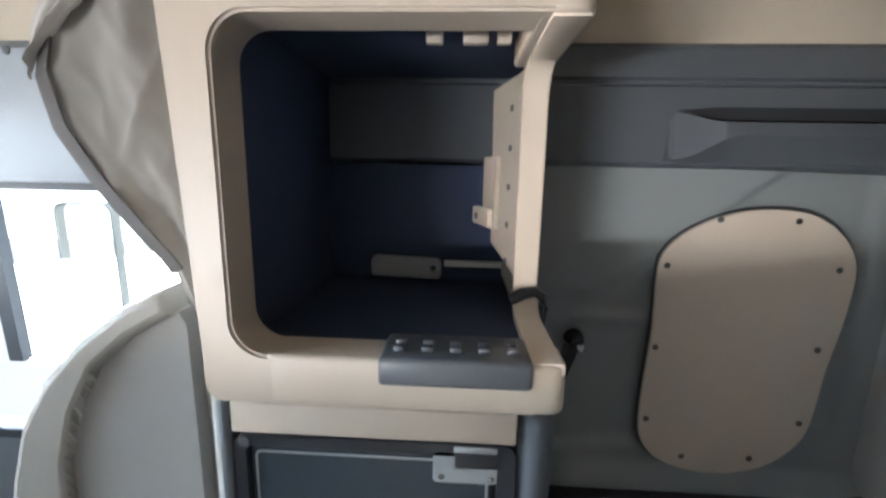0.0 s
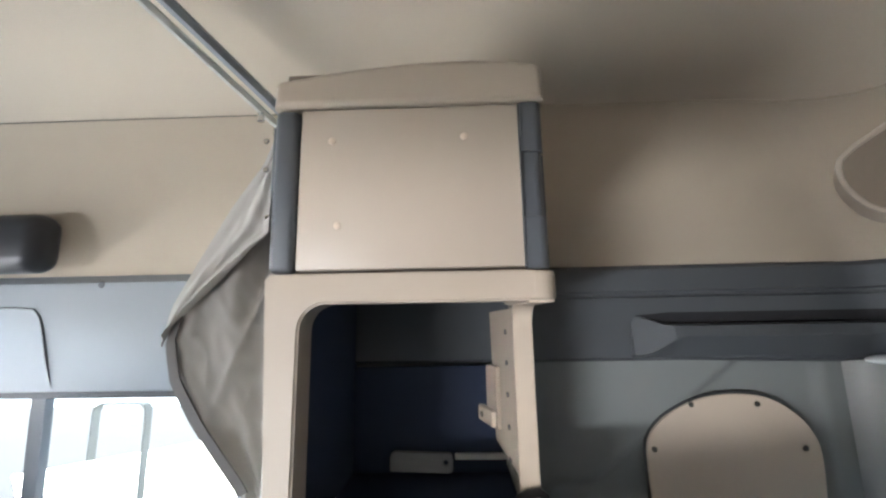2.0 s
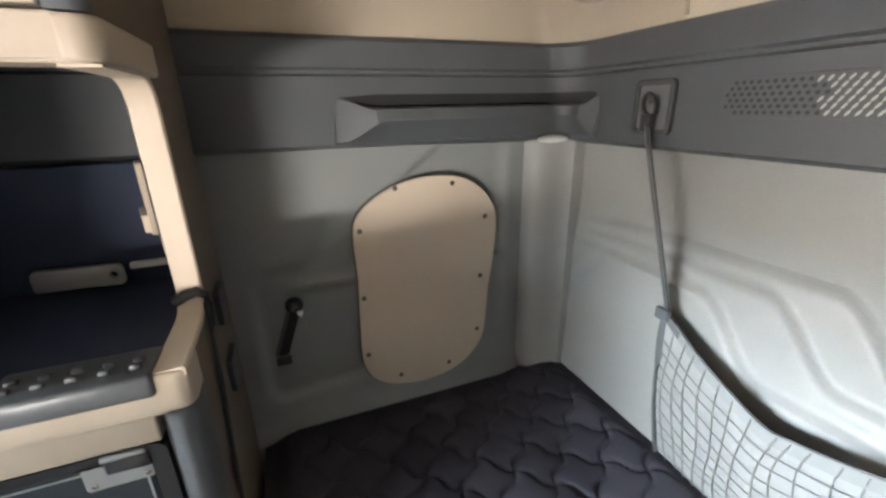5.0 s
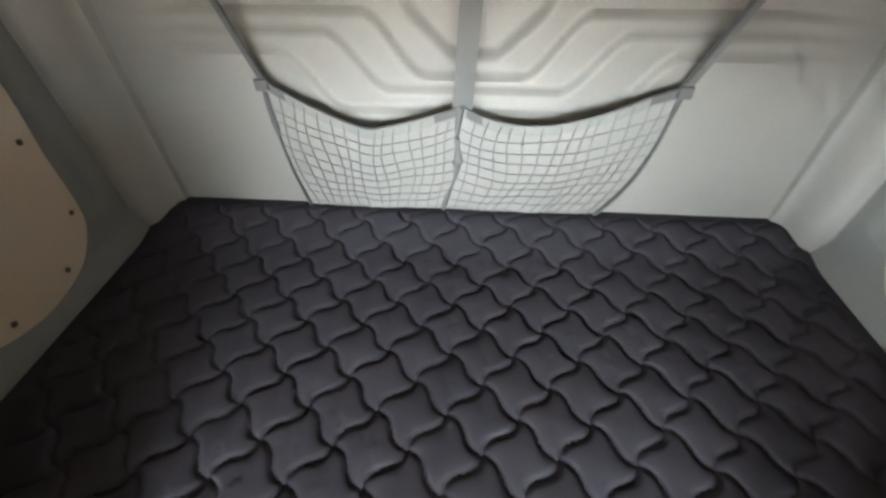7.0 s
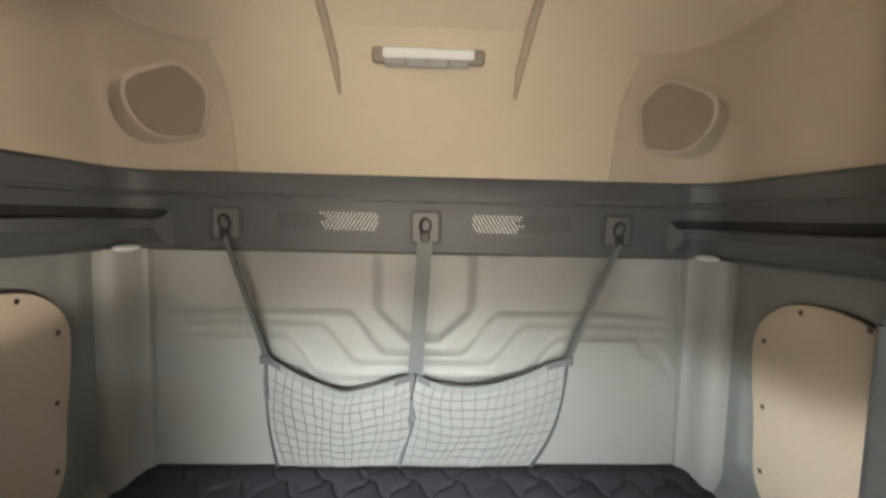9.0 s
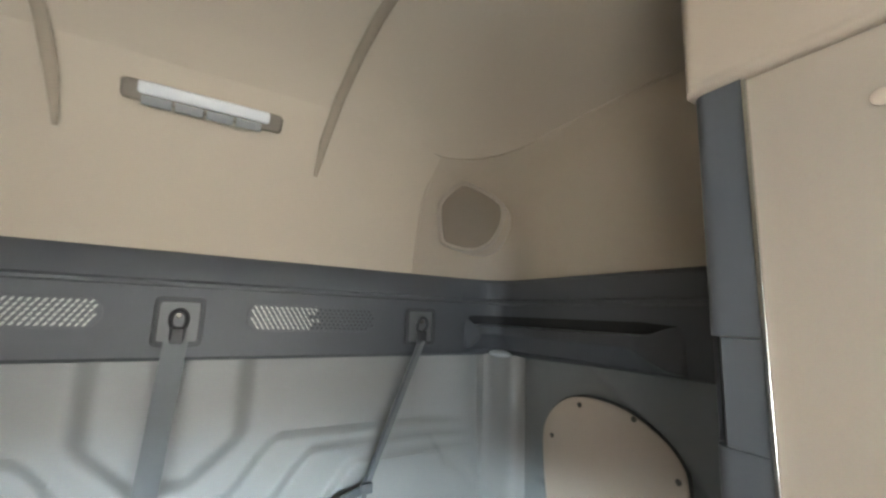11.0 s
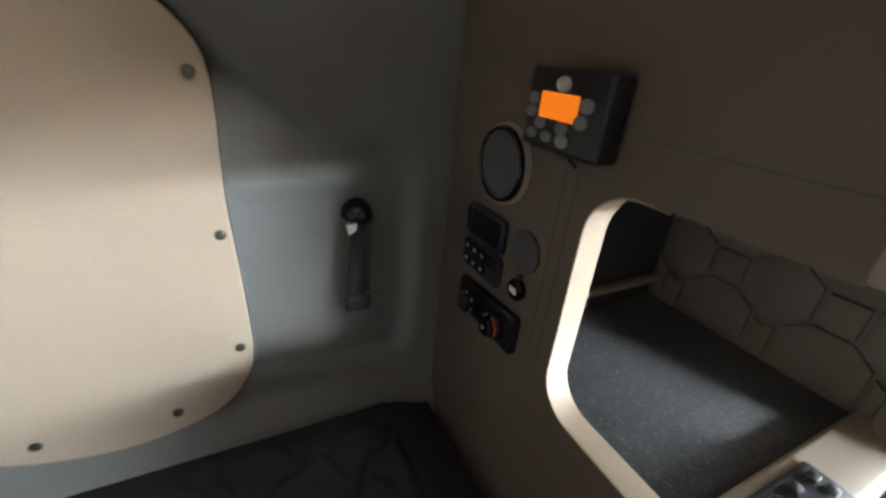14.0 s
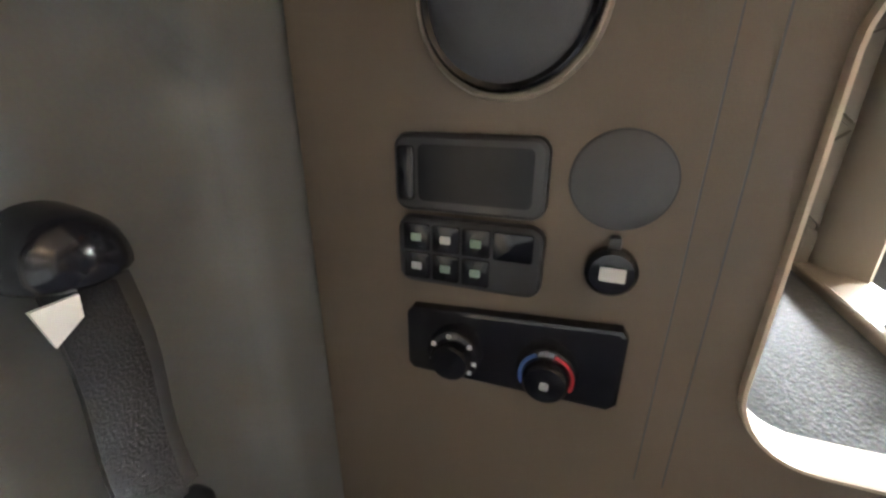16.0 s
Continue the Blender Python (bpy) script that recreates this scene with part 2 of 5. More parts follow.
def slab(outline, place, d0, d1, holes=(), bevel=0.0, bm=None, seg=2):
    """A flat piece with holes: outline in (u, v), place(u, v, d) gives the point, from depth d0 to d1."""
    bm = bm or bmesh.new()
    old = set(bm.faces)
    loops = []
    for pts in (outline, *holes):
        vs = [bm.verts.new(place(u, v, d0)) for u, v in pts]
        loops += [bm.edges.new((vs[i], vs[(i + 1) % len(vs)])) for i in range(len(vs))]
    bmesh.ops.triangle_fill(bm, edges=loops, use_beauty=True)
    faces = [f for f in bm.faces if f not in old]
    if not holes:
        bmesh.ops.dissolve_faces(bm, faces=faces)
        faces = [f for f in bm.faces if f not in old]
    ext = bmesh.ops.extrude_face_region(bm, geom=faces)
    shift = Vector(place(0, 0, d1)) - Vector(place(0, 0, d0))
    moved = [g for g in ext["geom"] if isinstance(g, bmesh.types.BMVert)]
    bmesh.ops.translate(bm, verts=moved, vec=shift)
    if bevel > 0:
        top = {g for g in ext["geom"] if isinstance(g, bmesh.types.BMEdge)}
        rim = [e for e in top if e.is_valid and len(e.link_faces) == 2 and e.calc_face_angle(0) > 0.8]
        bmesh.ops.bevel(bm, geom=rim, offset=bevel, segments=seg, affect="EDGES", profile=0.5)
    return bm


def on_x(x, sign=1):
    """Pieces on a wall that faces along x: u is y, v is z."""
    return lambda u, v, d: (x + sign * d, u, v)


def on_y(y, sign=1):
    """Pieces on a wall that faces along y: u is x, v is z."""
    return lambda u, v, d: (u, y + sign * d, v)


def on_z(z, sign=1):
    return lambda u, v, d: (u, v, z + sign * d)


def tube(points, radius, n=8, bm=None, flat=1.0, up=(0, 0, 1), closed=False):
    """A round or flattened cord along points; radius may be a function of the run from 0 to 1."""
    bm = bm or bmesh.new()
    pts = [Vector(p) for p in points]
    rings = []
    count = len(pts)
    for i, p in enumerate(pts):
        a = pts[(i - 1) % count] if closed else pts[max(i - 1, 0)]
        b = pts[(i + 1) % count] if closed else pts[min(i + 1, count - 1)]
        t = (b - a).normalized()
        side = t.cross(Vector(up))
        side = side.normalized() if side.length > 1e-4 else t.orthogonal().normalized()
        over = side.cross(t).normalized()
        r = radius(i / max(1, count - 1)) if callable(radius) else radius
        rings.append([bm.verts.new(p + side * r * math.cos(2 * math.pi * k / n) + over * r * flat * math.sin(2 * math.pi * k / n)) for k in range(n)])
    for i in range(count if closed else count - 1):
        a, b = rings[i], rings[(i + 1) % count]
        for k in range(n):
            bm.faces.new((a[k], a[(k + 1) % n], b[(k + 1) % n], b[k]))
    if not closed:
        bm.faces.new(rings[0][::-1]), bm.faces.new(rings[-1])
    return bm


def ribbon(points, across, thick, bm=None):
    """A flat band: across is the half width vector, thick the vector of its depth."""
    bm = bm or bmesh.new()
    a, t = Vector(across), Vector(thick)
    rings = [[bm.verts.new(Vector(p) + s * a + d * t) for s, d in ((-1, 0), (1, 0), (1, 1), (-1, 1))] for p in points]
    for p, q in zip(rings, rings[1:]):
        for k in range(4):
            bm.faces.new((p[k], p[(k + 1) % 4], q[(k + 1) % 4], q[k]))
    bm.faces.new(rings[0][::-1]), bm.faces.new(rings[-1])
    return bm


def lathe(profile, m, n=32, bm=None):
    """Turns (radius, height) rows round the z axis of the pose m."""
    bm = bm or bmesh.new()
    rings = []
    for r, h in profile:
        if r < 1e-6:
            rings.append([bm.verts.new(m @ Vector((0, 0, h)))])
        else:
            rings.append([bm.verts.new(m @ Vector((r * math.cos(2 * math.pi * k / n), r * math.sin(2 * math.pi * k / n), h))) for k in range(n)])
    for a, b in zip(rings, rings[1:]):
        for k in range(n):
            q = (k + 1) % n
            vs = [a[k % len(a)], a[q % len(a)], b[q % len(b)], b[k % len(b)]]
            vs = list(dict.fromkeys(vs))
            if len(vs) > 2:
                bm.faces.new(vs)
    return bm


def surface(f, us, vs, bm=None, thick=None):
    """A sheet f(u, v) over rows of u and v, closed to a thin body when thick (a vector) is given."""
    bm = bm or bmesh.new()
    grid = [[bm.verts.new(f(u, v)) for v in vs] for u in us]
    for i in range(len(us) - 1):
        for j in range(len(vs) - 1):
            bm.faces.new((grid[i][j], grid[i + 1][j], grid[i + 1][j + 1], grid[i][j + 1]))
    if thick is not None:
        ext = bmesh.ops.extrude_face_region(bm, geom=list(bm.faces))
        bmesh.ops.translate(bm, verts=[g for g in ext["geom"] if isinstance(g, bmesh.types.BMVert)], vec=Vector(thick))
    return bm


def steps(a, b, n):
    return [a + (b - a) * i / n for i in range(n + 1)]


def smooth(a, b, t):
    t = min(1.0, max(0.0, (t - a) / (b - a)))
    return t * t * (3 - 2 * t)




def disc(place, normal, profile, n=24, bm=None):
    m = Matrix.Translation(place) @ Vector(normal).to_track_quat("Z", "Y").to_matrix().to_4x4()
    return lathe(profile, m, n, bm)

# ---- the shell of the cab: x runs to the rear, y to the passenger side ----
HALF, REAR, FRONT = 1.04, 1.04, -2.3


def plan(inset_side, inset_rear, radius, n=8):
    """Half the round of the inner walls seen from above, from the cab's front to the rear middle and on to the other side."""
    s, r = HALF - inset_side, REAR - inset_rear
    side = [(min(x, r - radius - 0.01 + 0.001 * x), s) for x in (FRONT, -1.6, -1.0, -0.5, 0.0, 0.25, 0.5)]
    corner = [(r - radius + radius * math.sin(a), s - radius + radius * math.cos(a)) for a in (radians(90 * k / n) for k in range(n + 1))]
    back = [(r, y) for y in (0.6, 0.4, 0.2, 0.0)]
    half = side + corner + back
    return half + [(x, -y) for x, y in half[-2::-1]]


def sweep(rows):
    """rows of (z, side inset, rear inset, corner radius)."""
    bm = bmesh.new()
    rings = [[bm.verts.new((x, y, z)) for x, y in plan(a, b, r)] for z, a, b, r in rows]
    for p, q in zip(rings, rings[1:]):
        for k in range(len(p) - 1):
            bm.faces.new((p[k], p[k + 1], q[k + 1], q[k]))
    return bm


# unseen outer skin and roof, added so that no daylight leaks in
skin = bmesh.new()
box(FRONT - 0.1, 1.25, 1.12, 1.16, 1.40, 2.5, bm=skin)
box(FRONT - 0.1, 1.25, -1.16, -1.12, 1.40, 2.5, bm=skin)
box(-0.60, 1.25, 1.12, 1.16, -0.1, 1.40, bm=skin)
box(-0.62, 1.25, -1.16, -1.12, -0.1, 1.40, bm=skin)
box(1.21, 1.25, -1.16, 1.16, -0.1, 2.5, bm=skin)
tagged(obj("wall_outer", skin, CAPMAT, smooth=False), "unseen outer skin added to keep daylight out", "wall", kind="structure")
tagged(obj("roof", box(FRONT - 0.1, 1.25, -1.16, 1.16, 2.46, 2.5), HEADER, smooth=False), "unseen cab roof added to keep daylight out", "roof", kind="structure")
tagged(obj("floor", box(FRONT, 1.2, -1.12, 1.12, -0.05, 0.0), FLOORMAT), "dark ribbed vinyl cab floor", "floor", kind="structure")


def cab_side(side, name):
    """Cab door side with its window opening."""
    low = 0.66 if side > 0 else 0.86
    hole = rounded(-1.90, -0.70, low, 1.36, 0.05)
    bm = slab([(FRONT, 0.0), (-0.50, 0.0), (-0.50, 1.70), (FRONT, 1.70)], on_y(side * 1.04, side), 0.0, 0.07, holes=[hole], bevel=0.0)
    ob = tagged(obj(name, bm, HEADER), "light grey door panel with a big window opening", "wall", kind="structure")
    glass = obj("window_glass", slab(rounded(-1.92, -0.68, low - 0.02, 1.38, 0.05), on_y(side * 1.085, side), 0.0, 0.004), GLASS)
    glass.visible_shadow = False
    glass.parent = ob
    bm = slab(rounded(-1.915, -0.685, low - 0.015, 1.375, 0.06), on_y(side * 1.04, -side), 0.0, 0.012, holes=[rounded(-1.885, -0.715, low + 0.015, 1.345, 0.045)], bevel=0.004)
    part("window_seal", bm, GASKET, ob)
    return ob


cab_side(1, "wall_door_passenger")
cab_side(-1, "wall_door_driver")
tagged(obj("trim", tube([(-1.60, 1.012, 1.603), (-1.44, 1.012, 1.602), (-1.385, 1.012, 1.597), (-1.364, 1.013, 1.575), (-1.352, 1.013, 1.54), (-1.330, 1.015, 1.45), (-1.306, 1.024, 1.365)], 0.0035, 6), SLATE), "thin dark seam of the door header", "trim", kind="structure")
# front wall is unseen; its dark colour keeps bounced light low
front = slab([(-1.12, 0.0), (1.12, 0.0), (1.12, 2.46), (-1.12, 2.46)], on_x(FRONT, -1), 0.0, 0.06, holes=[rounded(-0.98, 0.98, 1.0, 1.72, 0.1)])
tagged(obj("wall_front", front, CAPMAT), "unseen dark grey front wall with the windscreen opening", "wall", kind="structure")
glass = obj("windscreen", slab(rounded(-1.0, 1.0, 0.98, 1.74, 0.1), on_x(FRONT - 0.03, -1), 0.0, 0.005), GLASS)
glass.visible_shadow = False
tagged(glass, "clear windscreen glass", "window", kind="structure")

# lower side walls, padded, with a moulded hollow near each storage tower
def side_relief(x, z):
    """A shallow hollow near the tower, its top rising towards the cover plate, with a rib across it."""
    top = 1.114 + 0.75 * max(0.0, x - 0.20)
    low = 0.695 + 0.09 * max(0.0, x - 0.05)
    near = 0.058 + 0.030 * (smooth(1.07, 1.112, z) + 1 - smooth(0.69, 0.74, z))
    hollow = smooth(near - 0.008, near + 0.014, x) * (1 - smooth(0.80, 0.84, x)) * (1 - smooth(top - 0.013, top + 0.013, z)) * smooth(low - 0.012, low + 0.016, z)
    d = 0.016 * hollow
    d -= 0.014 * hollow * smooth(0.12, 0.20, x) * smooth(1.032, 1.046, z) * (1 - smooth(1.062, 1.078, z))
    d -= 0.028 * (1 - smooth(0.60, 0.68, z + 0.05 * smooth(0.2, 0.05, x)))
    return d


def side_wall(side, name):
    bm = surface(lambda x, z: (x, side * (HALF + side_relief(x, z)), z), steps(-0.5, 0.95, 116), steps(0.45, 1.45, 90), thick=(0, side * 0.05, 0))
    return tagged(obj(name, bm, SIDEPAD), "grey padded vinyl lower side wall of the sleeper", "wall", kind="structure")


side_wall(1, "wall_passenger")
side_wall(-1, "wall_driver")


def rear_relief(y, z):
    """Nested stepped mouldings round the middle recess."""
    a = abs(y)
    d = 0.0
    for width, low, high, depth in ((0.13, 1.085, 1.60, 0.032), (0.20, 1.035, 1.19, 0.023), (0.30, 1.005, 1.15, 0.022), (0.42, 0.955, 1.11, 0.022)):
        if high > 1.5:
            edge = low + 0.9 * max(0.0, a - 0.06)
            d += depth * smooth(edge - 0.018, edge + 0.018, z) * (1 - smooth(0.155, 0.205, a))
            continue
        edge = low + (high - low) * smooth(width - 0.07, width + 0.09, a)
        d += depth * smooth(edge - 0.013, edge + 0.013, z) * (1 - 0.85 * smooth(0.72, 0.93, a))
    d -= 0.010 * (1 - smooth(0.62, 1.0, z))
    d += 0.004 * noise.noise((y * 2.2, z * 2.2, 0.5)) * (1 - smooth(1.3, 1.4, z))
    for k in range(5):
        cy, cz = 0.80 + 0.025 * k, 1.10 - 0.018 * k
        d += 0.008 * math.exp(-(((a - cy) * 0.9 + (z - cz) * 0.45) / 0.0095) ** 2 - ((z - cz) / 0.05) ** 2)
    return d


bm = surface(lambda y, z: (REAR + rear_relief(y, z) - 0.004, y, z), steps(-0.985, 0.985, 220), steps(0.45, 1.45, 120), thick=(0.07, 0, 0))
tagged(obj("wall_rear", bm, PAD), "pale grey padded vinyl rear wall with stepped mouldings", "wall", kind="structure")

# corner columns
for side in (1, -1):
    bm = bmesh.new()
    prof = [(0.888, 1.045), (0.892, 1.018), (0.901, 1.001), (0.914, 0.989), (0.932, 0.981), (0.950, 0.976), (0.975, 0.972), (0.990, 0.967), (1.002, 0.960), (1.010, 0.950), (1.06, 0.945), (1.06, 1.06), (0.86, 1.06)]
    slab([(x, side * y) for x, y in prof], on_z(0.45), 0.0, 0.972, bm=bm)
    tagged(obj("trim_corner", bm, PAD), "pale grey padded corner column", "column", kind="structure")
    # flat pale cap added to draw the bright glint at the column's top
    cap = bmesh.new()
    bmesh.ops.create_uvsphere(cap, u_segments=24, v_segments=10, radius=1, matrix=Matrix.Translation((0.945, side * 0.972, 1.427)) @ Matrix.Diagonal((0.052, 0.028, 0.013, 1)))
    tagged(obj("column_cap_glint", cap, LENS), "pale cap over the corner column, drawn for its glint", "cap", "column caps")

# the slate belt round the sleeper
rows = [(1.414, 0.0, 0.0, 0.10), (1.418, 0.022, 0.022, 0.10), (1.426, 0.030, 0.030, 0.10), (1.598, 0.026, 0.026, 0.10), (1.604, 0.018, 0.018, 0.10), (1.612, 0.018, 0.018, 0.10),
        (1.618, 0.026, 0.026, 0.10), (1.678, 0.024, 0.022, 0.11), (1.690, 0.012, 0.012, 0.12)]
bm = sweep(rows)
for v in bm.verts:
    if abs(v.co.y) > 0.9 and v.co.z < 1.5:
        v.co.z += 0.012 * smooth(0.98, 0.80, v.co.x)
bmesh.ops.delete(bm, geom=[v for v in bm.verts if v.co.x < -0.55], context="VERTS")
tagged(obj("belt_trim", bm, BELT), "slate grey moulded plastic belt above the padding", "trim", kind="structure")
bm = sweep([(1.36, 0.0, 0.0, 0.1), (1.366, 0.02, 0.02, 0.1), (1.67, 0.03, 0.02, 0.1), (1.695, 0.0, 0.0, 0.1)])
bmesh.ops.delete(bm, geom=[v for v in bm.verts if v.co.x > -0.4], context="VERTS")
tagged(obj("door_header_trim", bm, HEADER), "light grey plastic header above the door windows", "trim", kind="structure")

# upper walls and ceiling: one rounded lining, parted along a joint that dips to each rear corner
LINING_ROWS = [(1.688, 0.0, 0.0, 0.12), (1.75, 0.008, 0.0, 0.16), (1.85, 0.026, 0.004, 0.22), (1.95, 0.045, 0.012, 0.26), (2.05, 0.064, 0.04, 0.28), (2.12, 0.078, 0.085, 0.29), (2.146, 0.084, 0.108, 0.29), (2.152, 0.098, 0.116, 0.30),
               (2.18, 0.165, 0.155, 0.32), (2.215, 0.26, 0.205, 0.34), (2.245, 0.36, 0.27, 0.36), (2.268, 0.47, 0.36, 0.36), (2.281, 0.62, 0.50, 0.30), (2.285, 1.0, 0.9, 0.02)]


def joint_height(x, y):
    return 2.148 - dip(x, y)


def dip(x, y):
    """The joint sinks towards the two rear corners."""
    return 0.068 * smooth(0.62, 0.97, x) * smooth(0.48, 0.72, abs(y))


def along(points, n):
    """n + 1 places spread evenly along a polyline."""
    reach = [0.0]
    for p, q in zip(points, points[1:]):
        reach.append(reach[-1] + (q - p).length)
    places = []
    for d in steps(0, reach[-1], n):
        k = max(0, min(len(points) - 2, next((i for i in range(len(reach) - 1) if reach[i + 1] >= d), len(points) - 2)))
        places.append(points[k].lerp(points[k + 1], (d - reach[k]) / max(1e-9, reach[k + 1] - reach[k])))
    return places


wall_columns, ceiling_columns, joint = [], [], []
for column in zip(*[[Vector((x, y, z)) for x, y in plan(a, b, r, 14)] for z, a, b, r in LINING_ROWS]):
    column = [v - Vector((0, 0, dip(v.x, v.y) * smooth(1.90, 2.14, v.z) * (1 - smooth(2.15, 2.27, v.z)))) for v in column]
    fine = along(column, 120)
    cut = next(i for i, p in enumerate(fine) if p.z > joint_height(p.x, p.y))
    p, q = fine[cut - 1], fine[cut]
    gap_p, gap_q = p.z - joint_height(p.x, p.y), q.z - joint_height(q.x, q.y)
    meet = p.lerp(q, -gap_p / (gap_q - gap_p))
    joint.append(meet)
    wall_columns.append(along(fine[:cut] + [meet], 16))
    ceiling_columns.append(along([meet + Vector((0, 0, 0.003 if abs(meet.y) > 0.66 else 0))] + fine[cut + 1:], 20))
for name, columns, mat, words, kind_word in (("wall_upper", wall_columns, LINER, "beige fabric upper wall lining", "wall"), ("ceiling", ceiling_columns, CEILING, "cream fabric headliner, lightened for the light it catches", "ceiling")):
    bm = bmesh.new()
    grid = [[bm.verts.new(v) for v in column] for column in columns]
    for p, q in zip(grid, grid[1:]):
        for k in range(len(p) - 1):
            bm.faces.new((p[k], p[k + 1], q[k + 1], q[k]))
    if name == "wall_upper":
        # between the two upright seams the wall is of the headliner's cloth
        for side in (1, -1):
            bmesh.ops.bisect_plane(bm, geom=bm.verts[:] + bm.edges[:] + bm.faces[:], plane_co=(1.0, side * 0.657, 1.69), plane_no=(0, side * 0.99, -0.085))
        for f in bm.faces:
            c = f.calc_center_median()
            f.material_index = 1 if c.x > 0.8 and abs(c.y) < 0.657 + 0.086 * (c.z - 1.69) else 0
    tagged(obj(name, bm, mat, mats=(CEILING,)), words, kind_word, kind="structure")
for side in (1, -1):
    run = [v for v in joint if v.y * side > 0.66 and v.x > -0.6]
    tagged(obj("trim_joint", tube([tuple(v + Vector((-0.001, -side * 0.001, 0))) for v in run], 0.0045, 6), LINER), "thin welted joint of the headliner", "trim", kind="structure")
for side in (1, -1):
    run = [(1.036, side * 0.658, 1.70), (1.034, side * 0.670, 1.85), (1.026, side * 0.676, 1.94), (0.998, side * 0.685, 2.01), (0.978, side * 0.70, 2.055)]
    tagged(obj("trim_seam", tube(run, 0.006, 6), LINER), "raised seam of the beige lining", "trim", kind="structure")
    run = [(1.018, side * 0.30, 1.96), (0.98, side * 0.31, 2.06), (0.90, side * 0.325, 2.165), (0.78, side * 0.335, 2.235), (0.64, side * 0.34, 2.268), (0.4, side * 0.35, 2.283), (-0.4, side * 0.36, 2.284)]
    tagged(obj("trim_rib", tube(run, lambda t: 0.006 + 0.009 * smooth(0.0, 0.06, t), 12, flat=0.45), RIB), "shallow rib of the headliner, darkened for shade", "trim", kind="structure")

# bunk base under the mattress
base = thing("bunk", "beige bunk box with a drawer front under the mattress", "bunk")
part("body", box(0.04, 1.06, -1.02, 1.02, 0.0, 0.44, 0.01), BROWN, base)
front = [(-0.43, 0.06), (0.44, 0.06), (0.44, 0.36), (0.42, 0.39), (0.38, 0.42), (0.35, 0.445), (0.31, 0.455), (-0.30, 0.455), (-0.34, 0.445), (-0.37, 0.42), (-0.41, 0.39), (-0.43, 0.36)]
part("drawer_front", slab(front, on_x(0.036, -1), 0.0, 0.030, bevel=0.008), BEIGE_DOOR, base, "pale panel with rounded shoulders")
for y0, y1 in ((0.10, 0.21), (-0.20, -0.09), (-0.03, 0.05)):
    part("brown_piece", slab(rounded(y0, y1, 0.30, 0.437, 0.02), on_x(0.006, -1), 0.0, 0.008, bevel=0.003), BROWN, base, "brown piece with rounded corners")
part("catch", slab([(-0.19, 0.436), (-0.145, 0.436), (-0.15, 0.412), (-0.167, 0.404), (-0.185, 0.412)], on_x(-0.002, -1), 0.0, 0.006, bevel=0.002), CAPMAT, base, "dark plastic catch")
part("sticker", box(-0.004, -0.002, -0.004, 0.022, 0.425, 0.440), YELLOW, base, "small yellow sticker")

# ---- mattress ----
S, X0, Y0 = 0.1068, 0.118, 0.104


def quilt(x, y):
    """Height of the quilting: wavy squares set on their corners."""
    u = ((x - X0) + (y - Y0)) / (1.41421 * S)
    v = ((x - X0) - (y - Y0)) / (1.41421 * S)
    a = u - 0.085 * math.sin(2 * math.pi * v)
    b = v + 0.085 * math.sin(2 * math.pi * u)
    da, db = abs(a - round(a)), abs(b - round(b))
    groove = max(math.exp(-((da / 0.045) ** 2)), math.exp(-((db / 0.045) ** 2)))
    puff = (math.sin(math.pi * min(0.5, da)) * math.sin(math.pi * min(0.5, db))) ** 0.35
    cell = noise.cell(Vector((math.floor(a + 0.5) * 3.1, math.floor(b + 0.5) * 1.7, 0.3)))
    crease = noise.noise((x * 9 + y * 26, y * 9 - x * 14, cell * 5)) * smooth(0.35, 0.6, noise.noise((x * 2.3, y * 2.3, 4.2)) + 0.5)
    return 0.010 * puff - 0.0055 * groove + 0.0022 * crease + 0.004 * noise.noise((x * 3, y * 3, 1.7))


def mattress_top(x, y):
    cx, cy, r = 0.960, 0.945, 0.085
    if x > cx and abs(y) > cy:
        e = r - math.hypot(x - cx, abs(y) - cy)
    else:
        e = min(1.03 - abs(y), 1.045 - x)
    edge = math.sqrt(max(0.0, 1 - (1 - min(1.0, max(0.0, e) / 0.022)) ** 2))
    nose = smooth(0.02, 0.105, x)
    inner = smooth(0.112, 0.130, x) * smooth(0.03, 0.075, e)
    return (x, y, 0.604 + 0.034 * smooth(0.80, 1.0, x) - 0.04 * (1 - edge) - (0.12 if e < 0 else 0.0) - 0.028 * (1 - nose) + quilt(x, y) * inner)


mattress = thing("mattress", "charcoal quilted mattress with a smooth front border on the bunk", "mattress")
part("quilted_top", surface(mattress_top, steps(0.112, 1.045, 172), steps(-1.03, 1.03, 372)), MATTRESS, mattress)
part("border_top", surface(mattress_top, steps(0.02, 0.1125, 12), steps(-0.585, 0.585, 40)), MATTRESS_SIDE, mattress, "smooth grey border fabric")
# border ends behind the towers take the darker fabric for shade
for y0, y1 in ((-1.03, -0.585), (0.585, 1.03)):
    part("shaded_border_end", surface(mattress_top, steps(0.02, 0.1125, 12), steps(y0, y1, 20)), MATTRESS, mattress)
bm = bmesh.new()
nose = [(0.0, 0.0), (-0.020, -0.006), (-0.036, -0.022), (-0.042, -0.05), (-0.040, -0.09), (-0.02, -0.12), (0.02, -0.125)]
rings = [[bm.verts.new((x + 0.024 + 0.030 * (abs(y) / 0.585) ** 8, y, 0.576 + z)) for x, z in nose] for y in steps(-0.585, 0.585, 36)]
for p, q in zip(rings, rings[1:]):
    for k in range(len(p) - 1):
        bm.faces.new((p[k], p[k + 1], q[k + 1], q[k]))
bm.faces.new(rings[0]), bm.faces.new(rings[-1][::-1])
